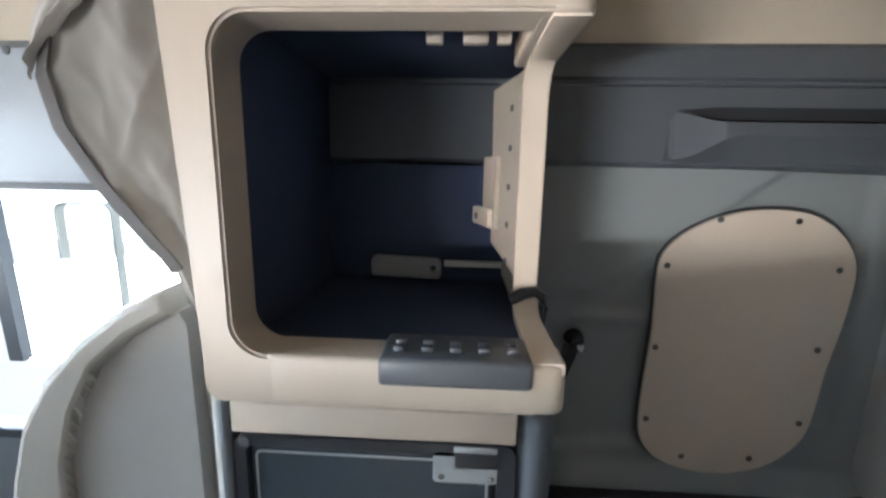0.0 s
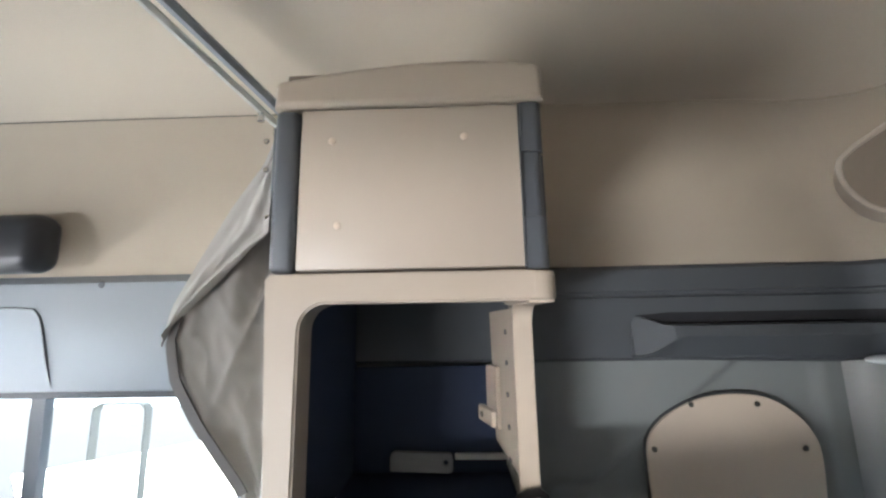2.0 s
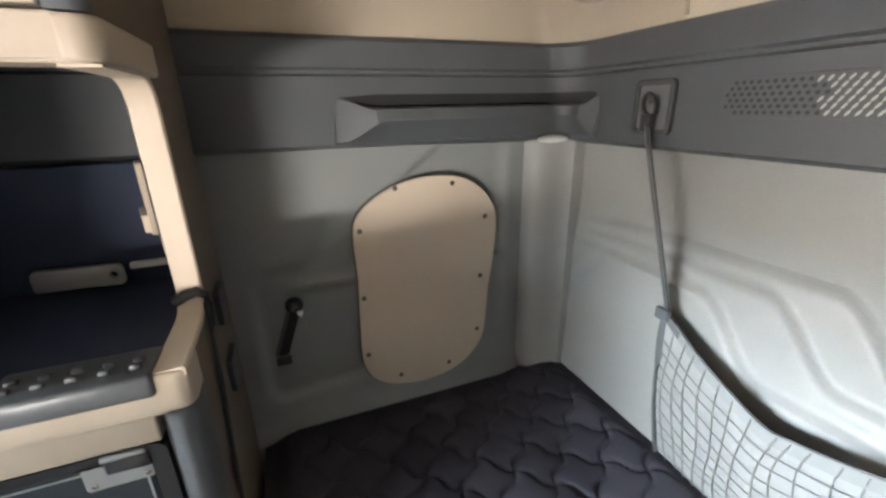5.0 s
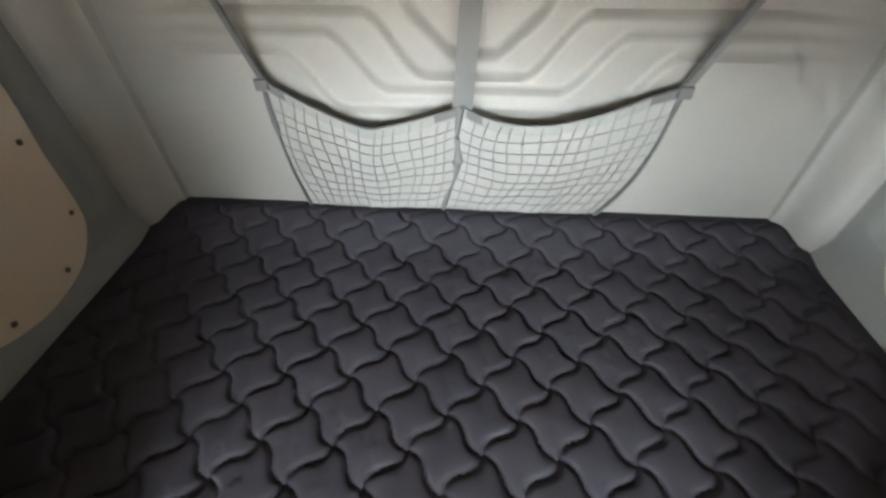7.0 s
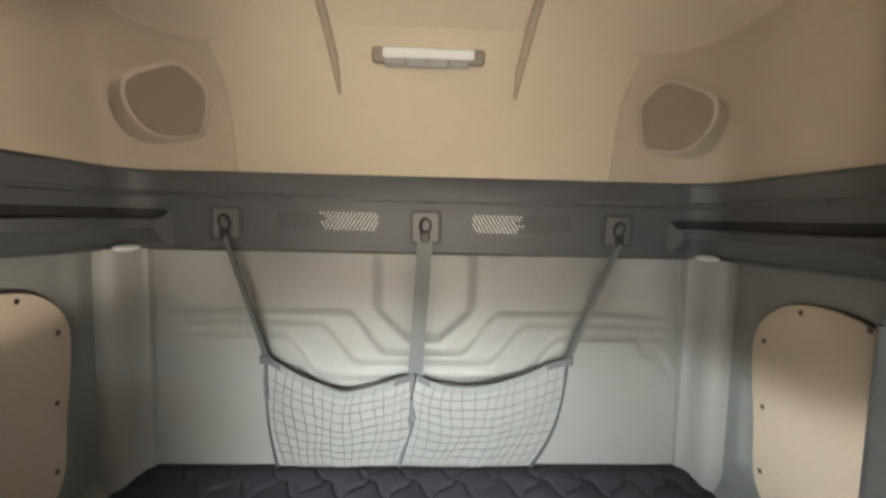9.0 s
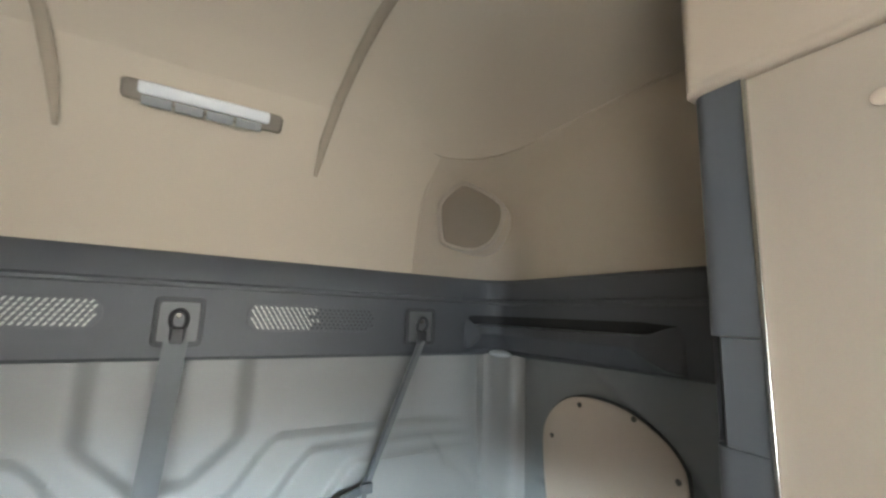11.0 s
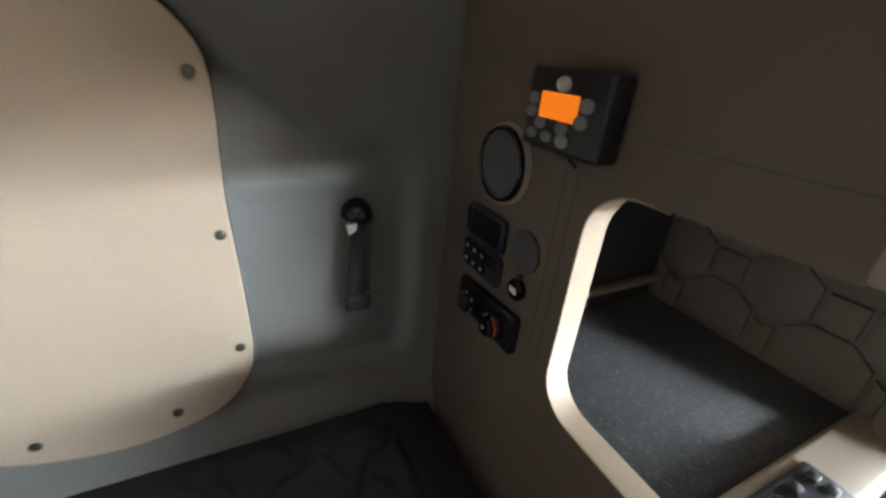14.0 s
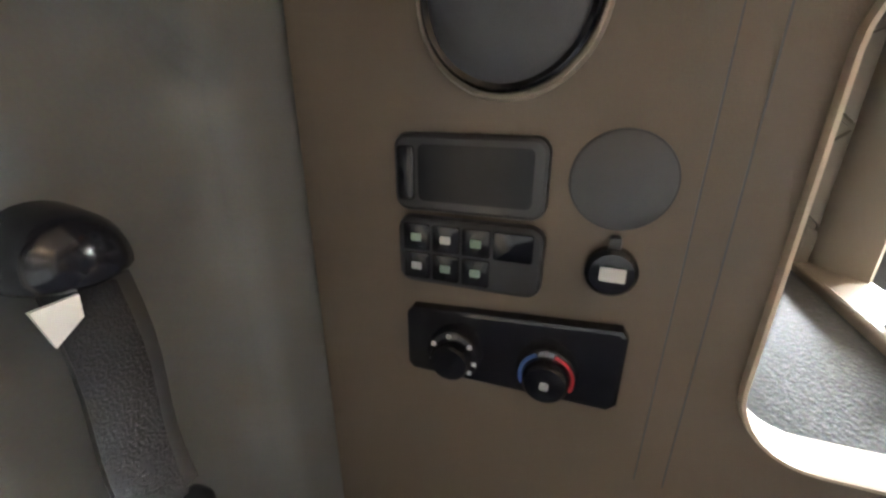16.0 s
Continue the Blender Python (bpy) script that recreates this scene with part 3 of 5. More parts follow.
part("front_border", bm, MATTRESS_SIDE, mattress, "smooth grey border fabric")
part("body", box(0.035, 1.03, -1.025, 1.025, 0.44, 0.535, 0.02), MATTRESS_SIDE, mattress)


# ---- storage towers on both sides of the bunk ----
def bowed(side, x0, x1, front, back, z0, z1, bulge, r, soft):
    """A ledge whose front edge bows out a little and turns round its two corners."""
    pts = [(x0, back)]
    pts += [(x0 + r - r * math.cos(a), front + r - r * math.sin(a)) for a in (radians(90 * k / 6) for k in range(7))]
    pts += [(x, front - bulge * (1 - ((2 * x - x0 - x1) / (x1 - x0 - 2 * r)) ** 2)) for x in steps(x0 + r, x1 - r, 12)[1:-1]]
    pts += [(x1 - r + r * math.sin(a), front + r - r * math.cos(a)) for a in (radians(90 * k / 6) for k in range(7))]
    pts += [(x1, back)]
    bm = slab([(x, side * y) for x, y in pts], on_z(z0), 0.0, z1 - z0)
    rim = [e for e in bm.edges if abs(e.verts[0].co.z - e.verts[1].co.z) < 1e-5 and abs(abs(e.verts[0].co.y) + abs(e.verts[1].co.y) - 2 * back) > 1e-4]
    bmesh.ops.bevel(bm, geom=rim, offset=soft, segments=4, affect="EDGES", profile=0.5)
    return bm


def tower(side, face, post, floor, top, door_top, cap_top, handle, words):
    """Storage tower whose open niche looks to the aisle and to the bunk. All heights in metres, face and post as distances from the middle."""
    X = (-0.485 if side > 0 else -0.495, 0.004)

    def sb(x0, x1, v0, v1, z0, z1, r=0.0, seg=3, bm=None):
        a, b = sorted((side * v0, side * v1))
        return box(x0, x1, a, b, z0, z1, r, seg, bm)

    rail = top + 0.052
    # upper cabinet
    cab = thing("upper_cabinet", words + " upper cabinet, closed door and slate strips", "cabinet", "upper cabinets")
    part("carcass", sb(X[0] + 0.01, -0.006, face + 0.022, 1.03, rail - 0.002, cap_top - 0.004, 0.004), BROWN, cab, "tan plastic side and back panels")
    part("bottom_rail", bowed(side, -0.052 if side > 0 else X[0], X[1] + (0.010 if side > 0 else -0.005), face - (0.0074 if side > 0 else 0.003), post + 0.014 if side > 0 else face + 0.034, top - 0.0005 if side > 0 else top - 0.009, rail - (0.001 if side > 0 else 0.0), 0.0 if side > 0 else 0.003, 0.028 if side > 0 else 0.035, 0.007 if side > 0 else 0.012), BEIGE, cab)
    part("base_board", sb(X[0] + 0.01, -0.014, face + 0.03, 1.03, top + (0.004 if side < 0 else 0.036), rail - 0.004, 0.002), BROWN if side < 0 else NICHE, cab)
    bm = sb(-0.436 if side > 0 else -0.448, -0.036 if side > 0 else -0.0445, face + 0.001, face + 0.02, rail + 0.006, door_top, 0.003)
    door = part("door", bm, BEIGE_DOOR, cab, "flat beige door")
    for x, z in ((-0.378, door_top - 0.062), (-0.137, door_top - 0.060), (-0.364, rail + 0.084)):
        part("screw_cover", disc((x, side * (face + 0.001), z), (0, -side, 0), [(0.007, 0.0), (0.007, 0.001), (0.0045, 0.0022), (0, 0.0022)], 20), RIM, door, "small pale screw cover")
    part("front_strip", sb(X[0] - 0.001, -0.440 if side > 0 else -0.452, face, face + 0.05, rail + 0.002, door_top + 0.003, 0.012), SLATE, cab, "slate grey strip")
    hz0, hz1 = handle
    inner = -0.0345 if side > 0 else -0.0435
    corner = [(inner, face + 0.02), (inner, face)] + [(0.006 - 0.018 + 0.018 * math.sin(a), face + 0.018 - 0.018 * math.cos(a)) for a in (radians(90 * k / 8) for k in range(9))] + [(0.006, face + 0.02)]
    for name, z0, z1 in (("rear_strip", rail + 0.002, hz0 - 0.001), ("handle", hz0, hz1), ("rear_strip", hz1 + 0.001, door_top + 0.003)):
        shift = 0.0 if name == "rear_strip" else (0.0035 if side > 0 else 0.0012)
        shape = [(x - shift, side * (y + shift)) for x, y in corner]
        if name == "handle" and side < 0:
            shape = [(x, side * y) for x, y in ((inner, face + 0.02), (inner, face), (-0.009, face + 0.001), (-0.006, face + 0.004), (-0.006, face + 0.02))]
        grip = part(name, slab(shape, on_z(z0), 0.0, z1 - z0, bevel=0.0012), SLATE, cab, "slate grey pull handle" if name == "handle" else "slate grey strip")
        if name == "handle" and side < 0:
            hollow = [(-0.0059, face + 0.02), (-0.0059, face + 0.008), (-0.002, face + 0.010), (0.0, face + 0.014), (0.001, face + 0.02)]
            part("handle_recess", slab([(x, side * y) for x, y in hollow], on_z(z0), 0.0, z1 - z0), WEB, grip, "black finger recess")
            y0, y1 = sorted((side * (face + 0.0185), side * (face + 0.022)))
            part("recess_edge", box(-0.004, 0.007, y0, y1, z0, z1, 0.001), SLATE, grip)
        if name == "handle" and side > 0:
            y0, y1 = face + 0.022, face + 0.075
            part("handle_recess", slab(rounded(y0, y1, hz0 + 0.003, hz1 - 0.003, 0.005), on_x(0.0005), 0.0, 0.0045, bevel=0.002), BLACK, grip, "black finger recess")
            part("recess_edge", slab(rounded(y0 - 0.003, y1 + 0.004, hz0 - 0.001, hz1 + 0.001, 0.006), on_x(0.0005), 0.0, 0.0062, holes=[rounded(y0, y1, hz0 + 0.003, hz1 - 0.003, 0.004)], bevel=0.001), SLATE, grip)
    part("edge_strip", sb(*((-0.0395, -0.0355) if side > 0 else (-0.0485, -0.0440)), face - 0.002, face + 0.012, rail + 0.006, door_top, 0.001), CHROME if side < 0 else GASKET, cab)
    base = door_top + 0.005
    arch = [(x, cap_top - (0.036 * ((x + 0.13) / 0.37) ** 2 if x < -0.13 else 0.010 * ((x + 0.13) / 0.12) ** 2)) for x in steps(X[0] + 0.006, X[1] - 0.012, 16)]
    outline = [(X[0] - 0.003, base), (X[1] + 0.006, base), (X[1] + 0.006, arch[-1][1] - 0.020), (X[1] + 0.001, arch[-1][1] - 0.006)] + arch[::-1] + [(X[0] - 0.001, arch[0][1] - 0.007)]
    part("top_cap", slab(outline, on_y(side * 1.03, -side), 0.0, 1.036 - face, bevel=0.012, seg=4), BEIGE, cab)

    # niche: frame to the aisle, sill, floor, walls
    unit = thing("open_niche", words + " open storage niche with a rounded beige frame", "shelf", "open niches")
    u0, u1 = -0.423, 0.05
    front_x = X[0] + (0.020 if side > 0 else 0.0)
    r = 0.045
    path = [(u1, floor - 0.002)] + [(u0 + r + r * math.cos(a), floor - 0.002 + r + r * math.sin(a)) for a in (radians(270 - 90 * k / 8) for k in range(9))]
    path += [(u0 + r + r * math.cos(a), top - r + r * math.sin(a)) for a in (radians(180 - 90 * k / 8) for k in range(9))] + [(u1, top)]
    lo, hi = floor - 0.07, top
    proud = 0.007 if side > 0 else 0.0
    pts = [(0.0, floor - 0.002), (0.0, lo + 0.01), (front_x, lo + 0.01), (front_x, floor), (X[0], hi)]
    if side > 0:
        pts[0] = (-0.03, floor - 0.002)
        pts[1:3] = [(-0.03, lo), *((front_x + 0.024 - 0.024 * math.sin(a), lo + 0.024 - 0.024 * math.cos(a)) for a in (radians(15 * k) for k in range(7)))]
    if side > 0:
        pts[-1:] = [(X[0], rail - 0.010), (X[0] + 0.008, rail - 0.001), (-0.024, rail - 0.001), (-0.024, top)]
    arc_top = path[10:19][::-1]
    arc_low = path[1:10][::-1]
    bm = slab(pts + arc_top + arc_low, on_y(side * (face - proud), side), 0.0, 0.065 if side > 0 else 0.041, bevel=0.0)
    aisle = [e for e in bm.edges if all(abs(v.co.y - side * (face - proud)) < 1e-5 for v in e.verts) and len(e.link_faces) == 2]
    inside = [e for e in aisle if all(v.co.x > u0 - 0.001 and floor - 0.003 < v.co.z < top + 0.001 for v in e.verts)]
    bmesh.ops.bevel(bm, geom=inside, offset=0.004, segments=3, affect="EDGES", clamp_overlap=True)
    aisle = [e for e in bm.edges if all(abs(v.co.y - side * (face - proud)) < 1e-5 for v in e.verts) and len(e.link_faces) == 2 and any(v.co.x < X[0] + 0.03 or v.co.z < floor - 0.04 or v.co.z > top + 0.03 for v in e.verts)]
    bmesh.ops.bevel(bm, geom=[e for e in aisle if e.calc_face_angle(0) > 1.0], offset=0.008, segments=3, affect="EDGES", clamp_overlap=True)
    part("aisle_frame", bm, BEIGE, unit)
    if side > 0:
        part("sill", bowed(side, -0.392, 0.011, face - proud - 0.0004, face + 0.056, lo + 0.0005, floor - 0.0015, 0.001, 0.022, 0.007), BEIGE, unit)
    else:
        part("sill", bowed(side, front_x - 0.001, 0.011, face - 0.003, face + 0.056, lo, floor - 0.001, 0.007, 0.026, 0.009), BEIGE, unit)
    part("front_wall", sb(X[0] + 0.004, -0.44 if side > 0 else -0.405, face + (0.06 if side > 0 else 0.043), 1.03, floor - 0.05, top + (0.038 if side > 0 else 0.0), 0.003), HONEY if side < 0 else NICHE, unit, "moulded side wall of the niche")
    part("niche_floor", sb(-0.44, -0.012, face + 0.060, 1.03, floor - 0.045, floor - 0.012, 0.004), CARPET if side < 0 else NICHE, unit, "speckled dark carpet lining" if side < 0 else "black ribbed floor mat")
    part("floor_lip", sb(-0.43, 0.0, face + 0.050, face + 0.062, floor - 0.05, floor - 0.002, 0.004), BEIGE, unit)
    if side < 0:
        jamb = [(-0.430, face + 0.0425), (-0.404, face + 0.0425), (-0.392, face + 0.040), (-0.372, face + 0.028), (-0.354, face + 0.013), (-0.346, face + 0.004), (-0.350, face - 0.001), (-0.430, face - 0.001)]
        part("jamb", slab([(x, side * y) for x, y in jamb], on_z(floor - 0.004), 0.0, top - floor + 0.002), BEIGE, unit, "splayed beige jamb of the niche")
    # panel towards the bunk, with its opening
    P = lambda y, z: (side * y, z)
    q = 0.05
    low, high = floor, top - (0.004 if side > 0 else 0.010)
    notch = [(face - 0.002, low)] + [(post - q + q * math.sin(a), low + q - q * math.cos(a)) for a in (radians(90 * k / 8) for k in range(9))]
    notch += [(post - q + q * math.cos(a), high - q + q * math.sin(a)) for a in (radians(90 * k / 8) for k in range(9))] + [(face - 0.002 if side > 0 else post - q - 0.03, high)]
    gap = 0.006 if side > 0 else 0.002
    wide = [(y + gap * (1 if y > face + 0.01 else 0), z + (-gap if z < (low + high) / 2 else gap)) for y, z in notch]
    border = [*([(face + 0.034, 0.46), (face + 0.034, lo + 0.002), (face + 0.018, lo + 0.002)] if side > 0 else [(face, 0.46)]), *wide[:-1], *([(face + 0.018, high + gap)] if side > 0 else [(face + 0.032, high + gap), (face + 0.032, rail), (face + 0.018, rail)]), (face + 0.018, cap_top - 0.06), (1.035, cap_top - 0.06), (1.035, 0.46)]
    bm = slab([P(y, z) for y, z in border], on_x(-0.012), 0.0, 0.012)
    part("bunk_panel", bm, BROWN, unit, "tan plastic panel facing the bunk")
    w = 0.016 if side > 0 else 0.0035
    outer = [(face - 0.002, low - w)] + [(post - q + (q + w) * math.sin(a), low + q - (q + w) * math.cos(a)) for a in (radians(90 * k / 8) for k in range(9))]
    outer += [(post - q + (q + w) * math.cos(a), high - q + (q + w) * math.sin(a)) for a in (radians(90 * k / 8) for k in range(9))] + [(face - 0.002 if side > 0 else post - q - 0.03, high + w * 0.2)]
    bm = bmesh.new()
    section = []
    for i, ((yi, zi), (yo, zo)) in enumerate(zip(notch, outer)):
        back = -0.036 if side > 0 else (-0.012 if i > 17 else -0.027)
        ring = [(back, yi, zi), (0.004, yi, zi), (0.0065, yi + (yo - yi) * 0.15, zi + (zo - zi) * 0.15), (0.0065, yi + (yo - yi) * 0.8, zi + (zo - zi) * 0.8), (0.0035, yo, zo), (back, yo, zo)]
        if side < 0 and i > 13:
            thin = min(1.0, (i - 13) / 4)
            ring = [(x + (0.0 - x) * 0.75 * thin, y, zi + (z - zi) * (1 - 0.6 * thin)) for x, y, z in ring]
        section.append([bm.verts.new((x, side * y, z)) for x, y, z in ring])
    for p, q in zip(section, section[1:]):
        for k in range(6):
            bm.faces.new((p[k], p[(k + 1) % 6], q[(k + 1) % 6], q[k]))
    bm.faces.new(section[0]), bm.faces.new(section[-1][::-1])
    part("opening_rim", bm, RIM, unit, "pale beige rim of the opening")
    if side < 0:
        part("rail_seam", box(0.0, 0.0007, -0.700, -0.517, 1.1885, 1.190), CAPMAT, unit, "thin dark joint")
    # inner strip slanting back from the rim, with its holes and bracket
    if side > 0:
        strip_dir, strip_out = Vector((-0.2775, 0.9607)), Vector((-0.9607, -0.2775))

        def slanted(u, v, d):
            """A place on the strip: u runs back from the post, v is the height, d stands off towards the aisle."""
            p = Vector((-0.036, post + 0.003)) + strip_dir * u + strip_out * d
            return (p.x, p.y, v)

        bz = low + 0.13
        strip = part("inner_strip", slab([(0.0, low + 0.06), (0.125, low + 0.10), (0.14, high - 0.01), (0.0, high - 0.004)], slanted, -0.006, 0.0), BEIGE, unit, "pale inner strip with screw holes")
        for k in range(5):
            part("screw_hole", slab(rounded(0.036, 0.050, high - 0.062 - 0.068 * k, high - 0.050 - 0.068 * k, 0.0055), slanted, 0.0, 0.0008), BLACK, strip)
        part("bracket", slab(rounded(0.082, 0.150, bz, bz + 0.140, 0.006), slanted, 0.002, 0.012, bevel=0.002), BEIGE, unit, "pale plastic bracket")
        part("clip", slab(rounded(0.090, 0.185, bz + 0.004, bz + 0.040, 0.006), slanted, 0.010, 0.022, bevel=0.003), RIM, unit, "pale plastic clip")
        part("clip_screw", slab(rounded(0.150, 0.166, bz + 0.014, bz + 0.028, 0.006), slanted, 0.022, 0.024), SCREW, unit)
    part("floor_edge", sb(-0.17 if side > 0 else -0.40, -0.026, 0.985 if side > 0 else 0.868, 1.0 if side > 0 else 0.884, floor + 0.022, floor + 0.036, 0.003), WHITE if side > 0 else BEIGE, unit, "pale plastic edging strip")
    part("floor_edge", sb(-0.036, -0.024, post + 0.03, 1.0 if side > 0 else 0.884, floor + 0.006, floor + 0.036, 0.003), BEIGE, unit)
    if side > 0:
        part("outer_liner", sb(-0.44, -0.014, 1.000, 1.008, floor - 0.02, 1.424, 0.002), NICHE, unit, "dark liner below the belt")
        for x0, x1 in ((-0.190, -0.165), (-0.135, -0.098), (-0.085, -0.064)):
            part("top_tab", sb(x0, x1, post - 0.060, post - 0.045, top + 0.014, top + 0.040, 0.003), BEIGE, unit, "pale plastic tab")
    if side < 0:
        part("outer_liner", sb(-0.405, -0.014, 0.885, 0.90, floor - 0.02, top, 0.003), GASKET, unit, "dark slate liner")
        # embossed wall: hexagons that meet at their tips, with squares and wide pieces between
        r, w, s = 0.065, 0.051, 0.053

        def raised(name, pts):
            pts = [(min(0.884, max(face + 0.047, y)), min(top - 0.004, max(floor - 0.01, z))) for y, z in pts]
            pts = [p for p, q in zip(pts, pts[1:] + pts[:1]) if math.dist(p, q) > 0.004]
            area = 0.5 * sum(p[0] * q[1] - q[0] * p[1] for p, q in zip(pts, pts[1:] + pts[:1]))
            if len(pts) > 2 and abs(area) > 0.0004:
                cy, cz = sum(p[0] for p in pts) / len(pts), sum(p[1] for p in pts) / len(pts)
                inset = [(p[0] + (cy - p[0]) * 0.004 / max(0.01, math.dist(p, (cy, cz))), p[1] + (cz - p[1]) * 0.004 / max(0.01, math.dist(p, (cy, cz)))) for p in pts]
                part(name, slab([P(y, z) for y, z in inset], on_x(-0.4055), 0.0, 0.008, bevel=0.0028), HONEY, unit)

        for col in range(-1, 2):
            y0 = 0.684 + (2 * w + s) * col
            for row in range(2):
                z0 = 0.964 + 2 * r * row
                raised("hexagon", [(y0, z0 - r), (y0 + w, z0 - r / 2.4), (y0 + w, z0 + r / 2.4), (y0, z0 + r), (y0 - w, z0 + r / 2.4), (y0 - w, z0 - r / 2.4)])
                raised("square", [(y0 + w, z0 - r / 2.4), (y0 + w + s, z0 - r / 2.4), (y0 + w + s, z0 + r / 2.4), (y0 + w, z0 + r / 2.4)])
                raised("wide_piece", [(y0, z0 + r), (y0 + w, z0 + r / 2.4), (y0 + w + s, z0 + r / 2.4), (y0 + 2 * w + s, z0 + r), (y0 + w + s, z0 + r * 1.583), (y0 + w, z0 + r * 1.583)])
            z0 = 0.964
            raised("low_piece", [(y0 - 0.018, floor - 0.01), (y0 + 0.018, floor - 0.01), (y0 + 0.018, z0 - r + 0.008), (y0, z0 - r), (y0 - 0.018, z0 - r + 0.008)])
            raised("wide_piece", [(y0 + 0.018, floor + 0.002), (y0 + 2 * w + s - 0.018, floor + 0.002), (y0 + 2 * w + s - 0.018, z0 - r + 0.012), (y0 + w + s, z0 - r / 2.4), (y0 + w, z0 - r / 2.4), (y0 + 0.018, z0 - r + 0.012)])

    # ribbed tray in the sill
    tray = thing("ribbed_tray", "black ribbed plastic tray set into the niche sill", "tray", "sill trays")
    tx0, tx1 = -0.232, -0.034
    bm = sb(tx0, tx1, face - 0.015, face + (0.075 if side > 0 else 0.048), floor - 0.034, floor + 0.004, 0.007)
    part("tray_body", bm, TRAY, tray)
    for k in range(5):
        x = tx0 + 0.024 + k * 0.0375
        bm = bmesh.new()
        for v0 in ((0.010, 0.032) if side > 0 else (0.006, 0.024)):
            sb(x - 0.008, x + 0.008, face + v0, face + v0 + 0.013, floor + 0.002, floor + 0.011, 0.004, 2, bm)
        part("rib", bm, TRAY, tray)

    # lower cabinet
    low_cab = thing("lower_cabinet", words + " lower cabinet with slate corner pillars", "cabinet", "lower cabinets")
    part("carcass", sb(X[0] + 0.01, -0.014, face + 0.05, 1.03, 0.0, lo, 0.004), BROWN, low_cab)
    for x0, x1, deep, round_ in ((front_x + 0.004, -0.424 if side < 0 else -0.442, 0.07, 0.015 if side < 0 else 0.009), (-0.034, 0.002, 0.07, 0.015) if side < 0 else (-0.046, 0.004, 0.10, 0.022)):
        part("pillar", sb(x0, x1, face + 0.002, face + deep, 0.0, lo - 0.002, round_), SLATE if side > 0 else BEIGE, low_cab, "slate grey corner pillar" if side > 0 else "")
    part("drawer_panel", sb(-0.424 if side < 0 else -0.440, -0.048 if side > 0 else -0.038, face + 0.002, face + 0.04, lo - 0.052, lo - 0.004, 0.004), BEIGE_DOOR, low_cab, "flat beige drawer front")
    if side > 0:
        fridge = thing("fridge", "black built-in compartment fridge with a grey latch", "fridge")
        part("surround", slab(rounded(-0.440, -0.047, 0.50, lo - 0.056, 0.02), on_y(side * (face + 0.006), side), 0.0, 0.05, holes=[rounded(-0.424, -0.072, 0.52, lo - 0.074, 0.012)], bevel=0.003), BLACK, fridge)
        fdoor = part("fridge_door", slab(rounded(-0.422, -0.075, 0.522, lo - 0.077, 0.01), on_y(side * (face + 0.030), -side), 0.0, 0.016, bevel=0.005), FRIDGE, fridge, "dark glossy fridge door")
        part("edge_trim", slab(rounded(-0.414, -0.083, 0.530, lo - 0.085, 0.009), on_y(side * (face + 0.0142), -side), 0.0, 0.0014, holes=[rounded(-0.411, -0.0865, 0.533, lo - 0.088, 0.008)]), LATCH, fdoor, "thin pale grey edge line")
        plate_shape = [(-0.160, lo - 0.066), (-0.160, lo - 0.112), (-0.156, lo - 0.116), (-0.074, lo - 0.116), (-0.070, lo - 0.112), (-0.070, lo - 0.092), (-0.130, lo - 0.092), (-0.130, lo - 0.066)]
        part("latch_plate", slab(plate_shape, on_y(side * (face + 0.013), -side), 0.0, 0.007, bevel=0.002), LATCH, fdoor, "grey metal latch")
        part("latch_bar", sb(-0.132, -0.073, face + 0.001, face + 0.010, lo - 0.066, lo - 0.058, 0.003), LATCH, fdoor, "grey metal latch bar")
        part("latch_slot", sb(-0.1295, -0.0705, face + 0.004, face + 0.012, lo - 0.0915, lo - 0.0665, 0.003), BLACK, fdoor)
        for x in (-0.148, -0.080):
            part("screw", disc((x, side * (face + 0.006), lo - 0.106), (0, -side, 0), [(0.004, 0), (0.004, 0.0015), (0, 0.003)], 12), CHROME, fdoor)
        part("hinge_pin", disc((-0.424, side * (face + 0.006), lo - 0.066), (0, -side, 0), [(0.009, 0), (0.008, 0.003), (0, 0.0035)], 16), CAPMAT, fridge)
        oval = [(-0.196 + 0.017 * math.cos(a), 0.895 + 0.008 * math.sin(a)) for a in (2 * math.pi * k / 20 for k in range(20))]
        part("badge", slab(oval, on_y(side * (face + 0.0142), -side), 0.0, 0.002), LATCH, fdoor, "pale oval badge")
    else:
        for k in range(2):
            part("drawer_front", sb(-0.424, -0.038, face + 0.003, face + 0.04, 0.10 + 0.31 * k, 0.40 + 0.31 * k, 0.005), BEIGE_DOOR, low_cab, "flat beige drawer front")
    return cab, unit


tower(1, 0.55, 0.762, 1.168, 1.578, 1.935, 2.026, (1.724, 1.843), "passenger-side beige")
tower(-1, 0.485, 0.7235, 0.850, 1.146, 1.800, 2.06, (1.446, 1.547), "driver-side beige")

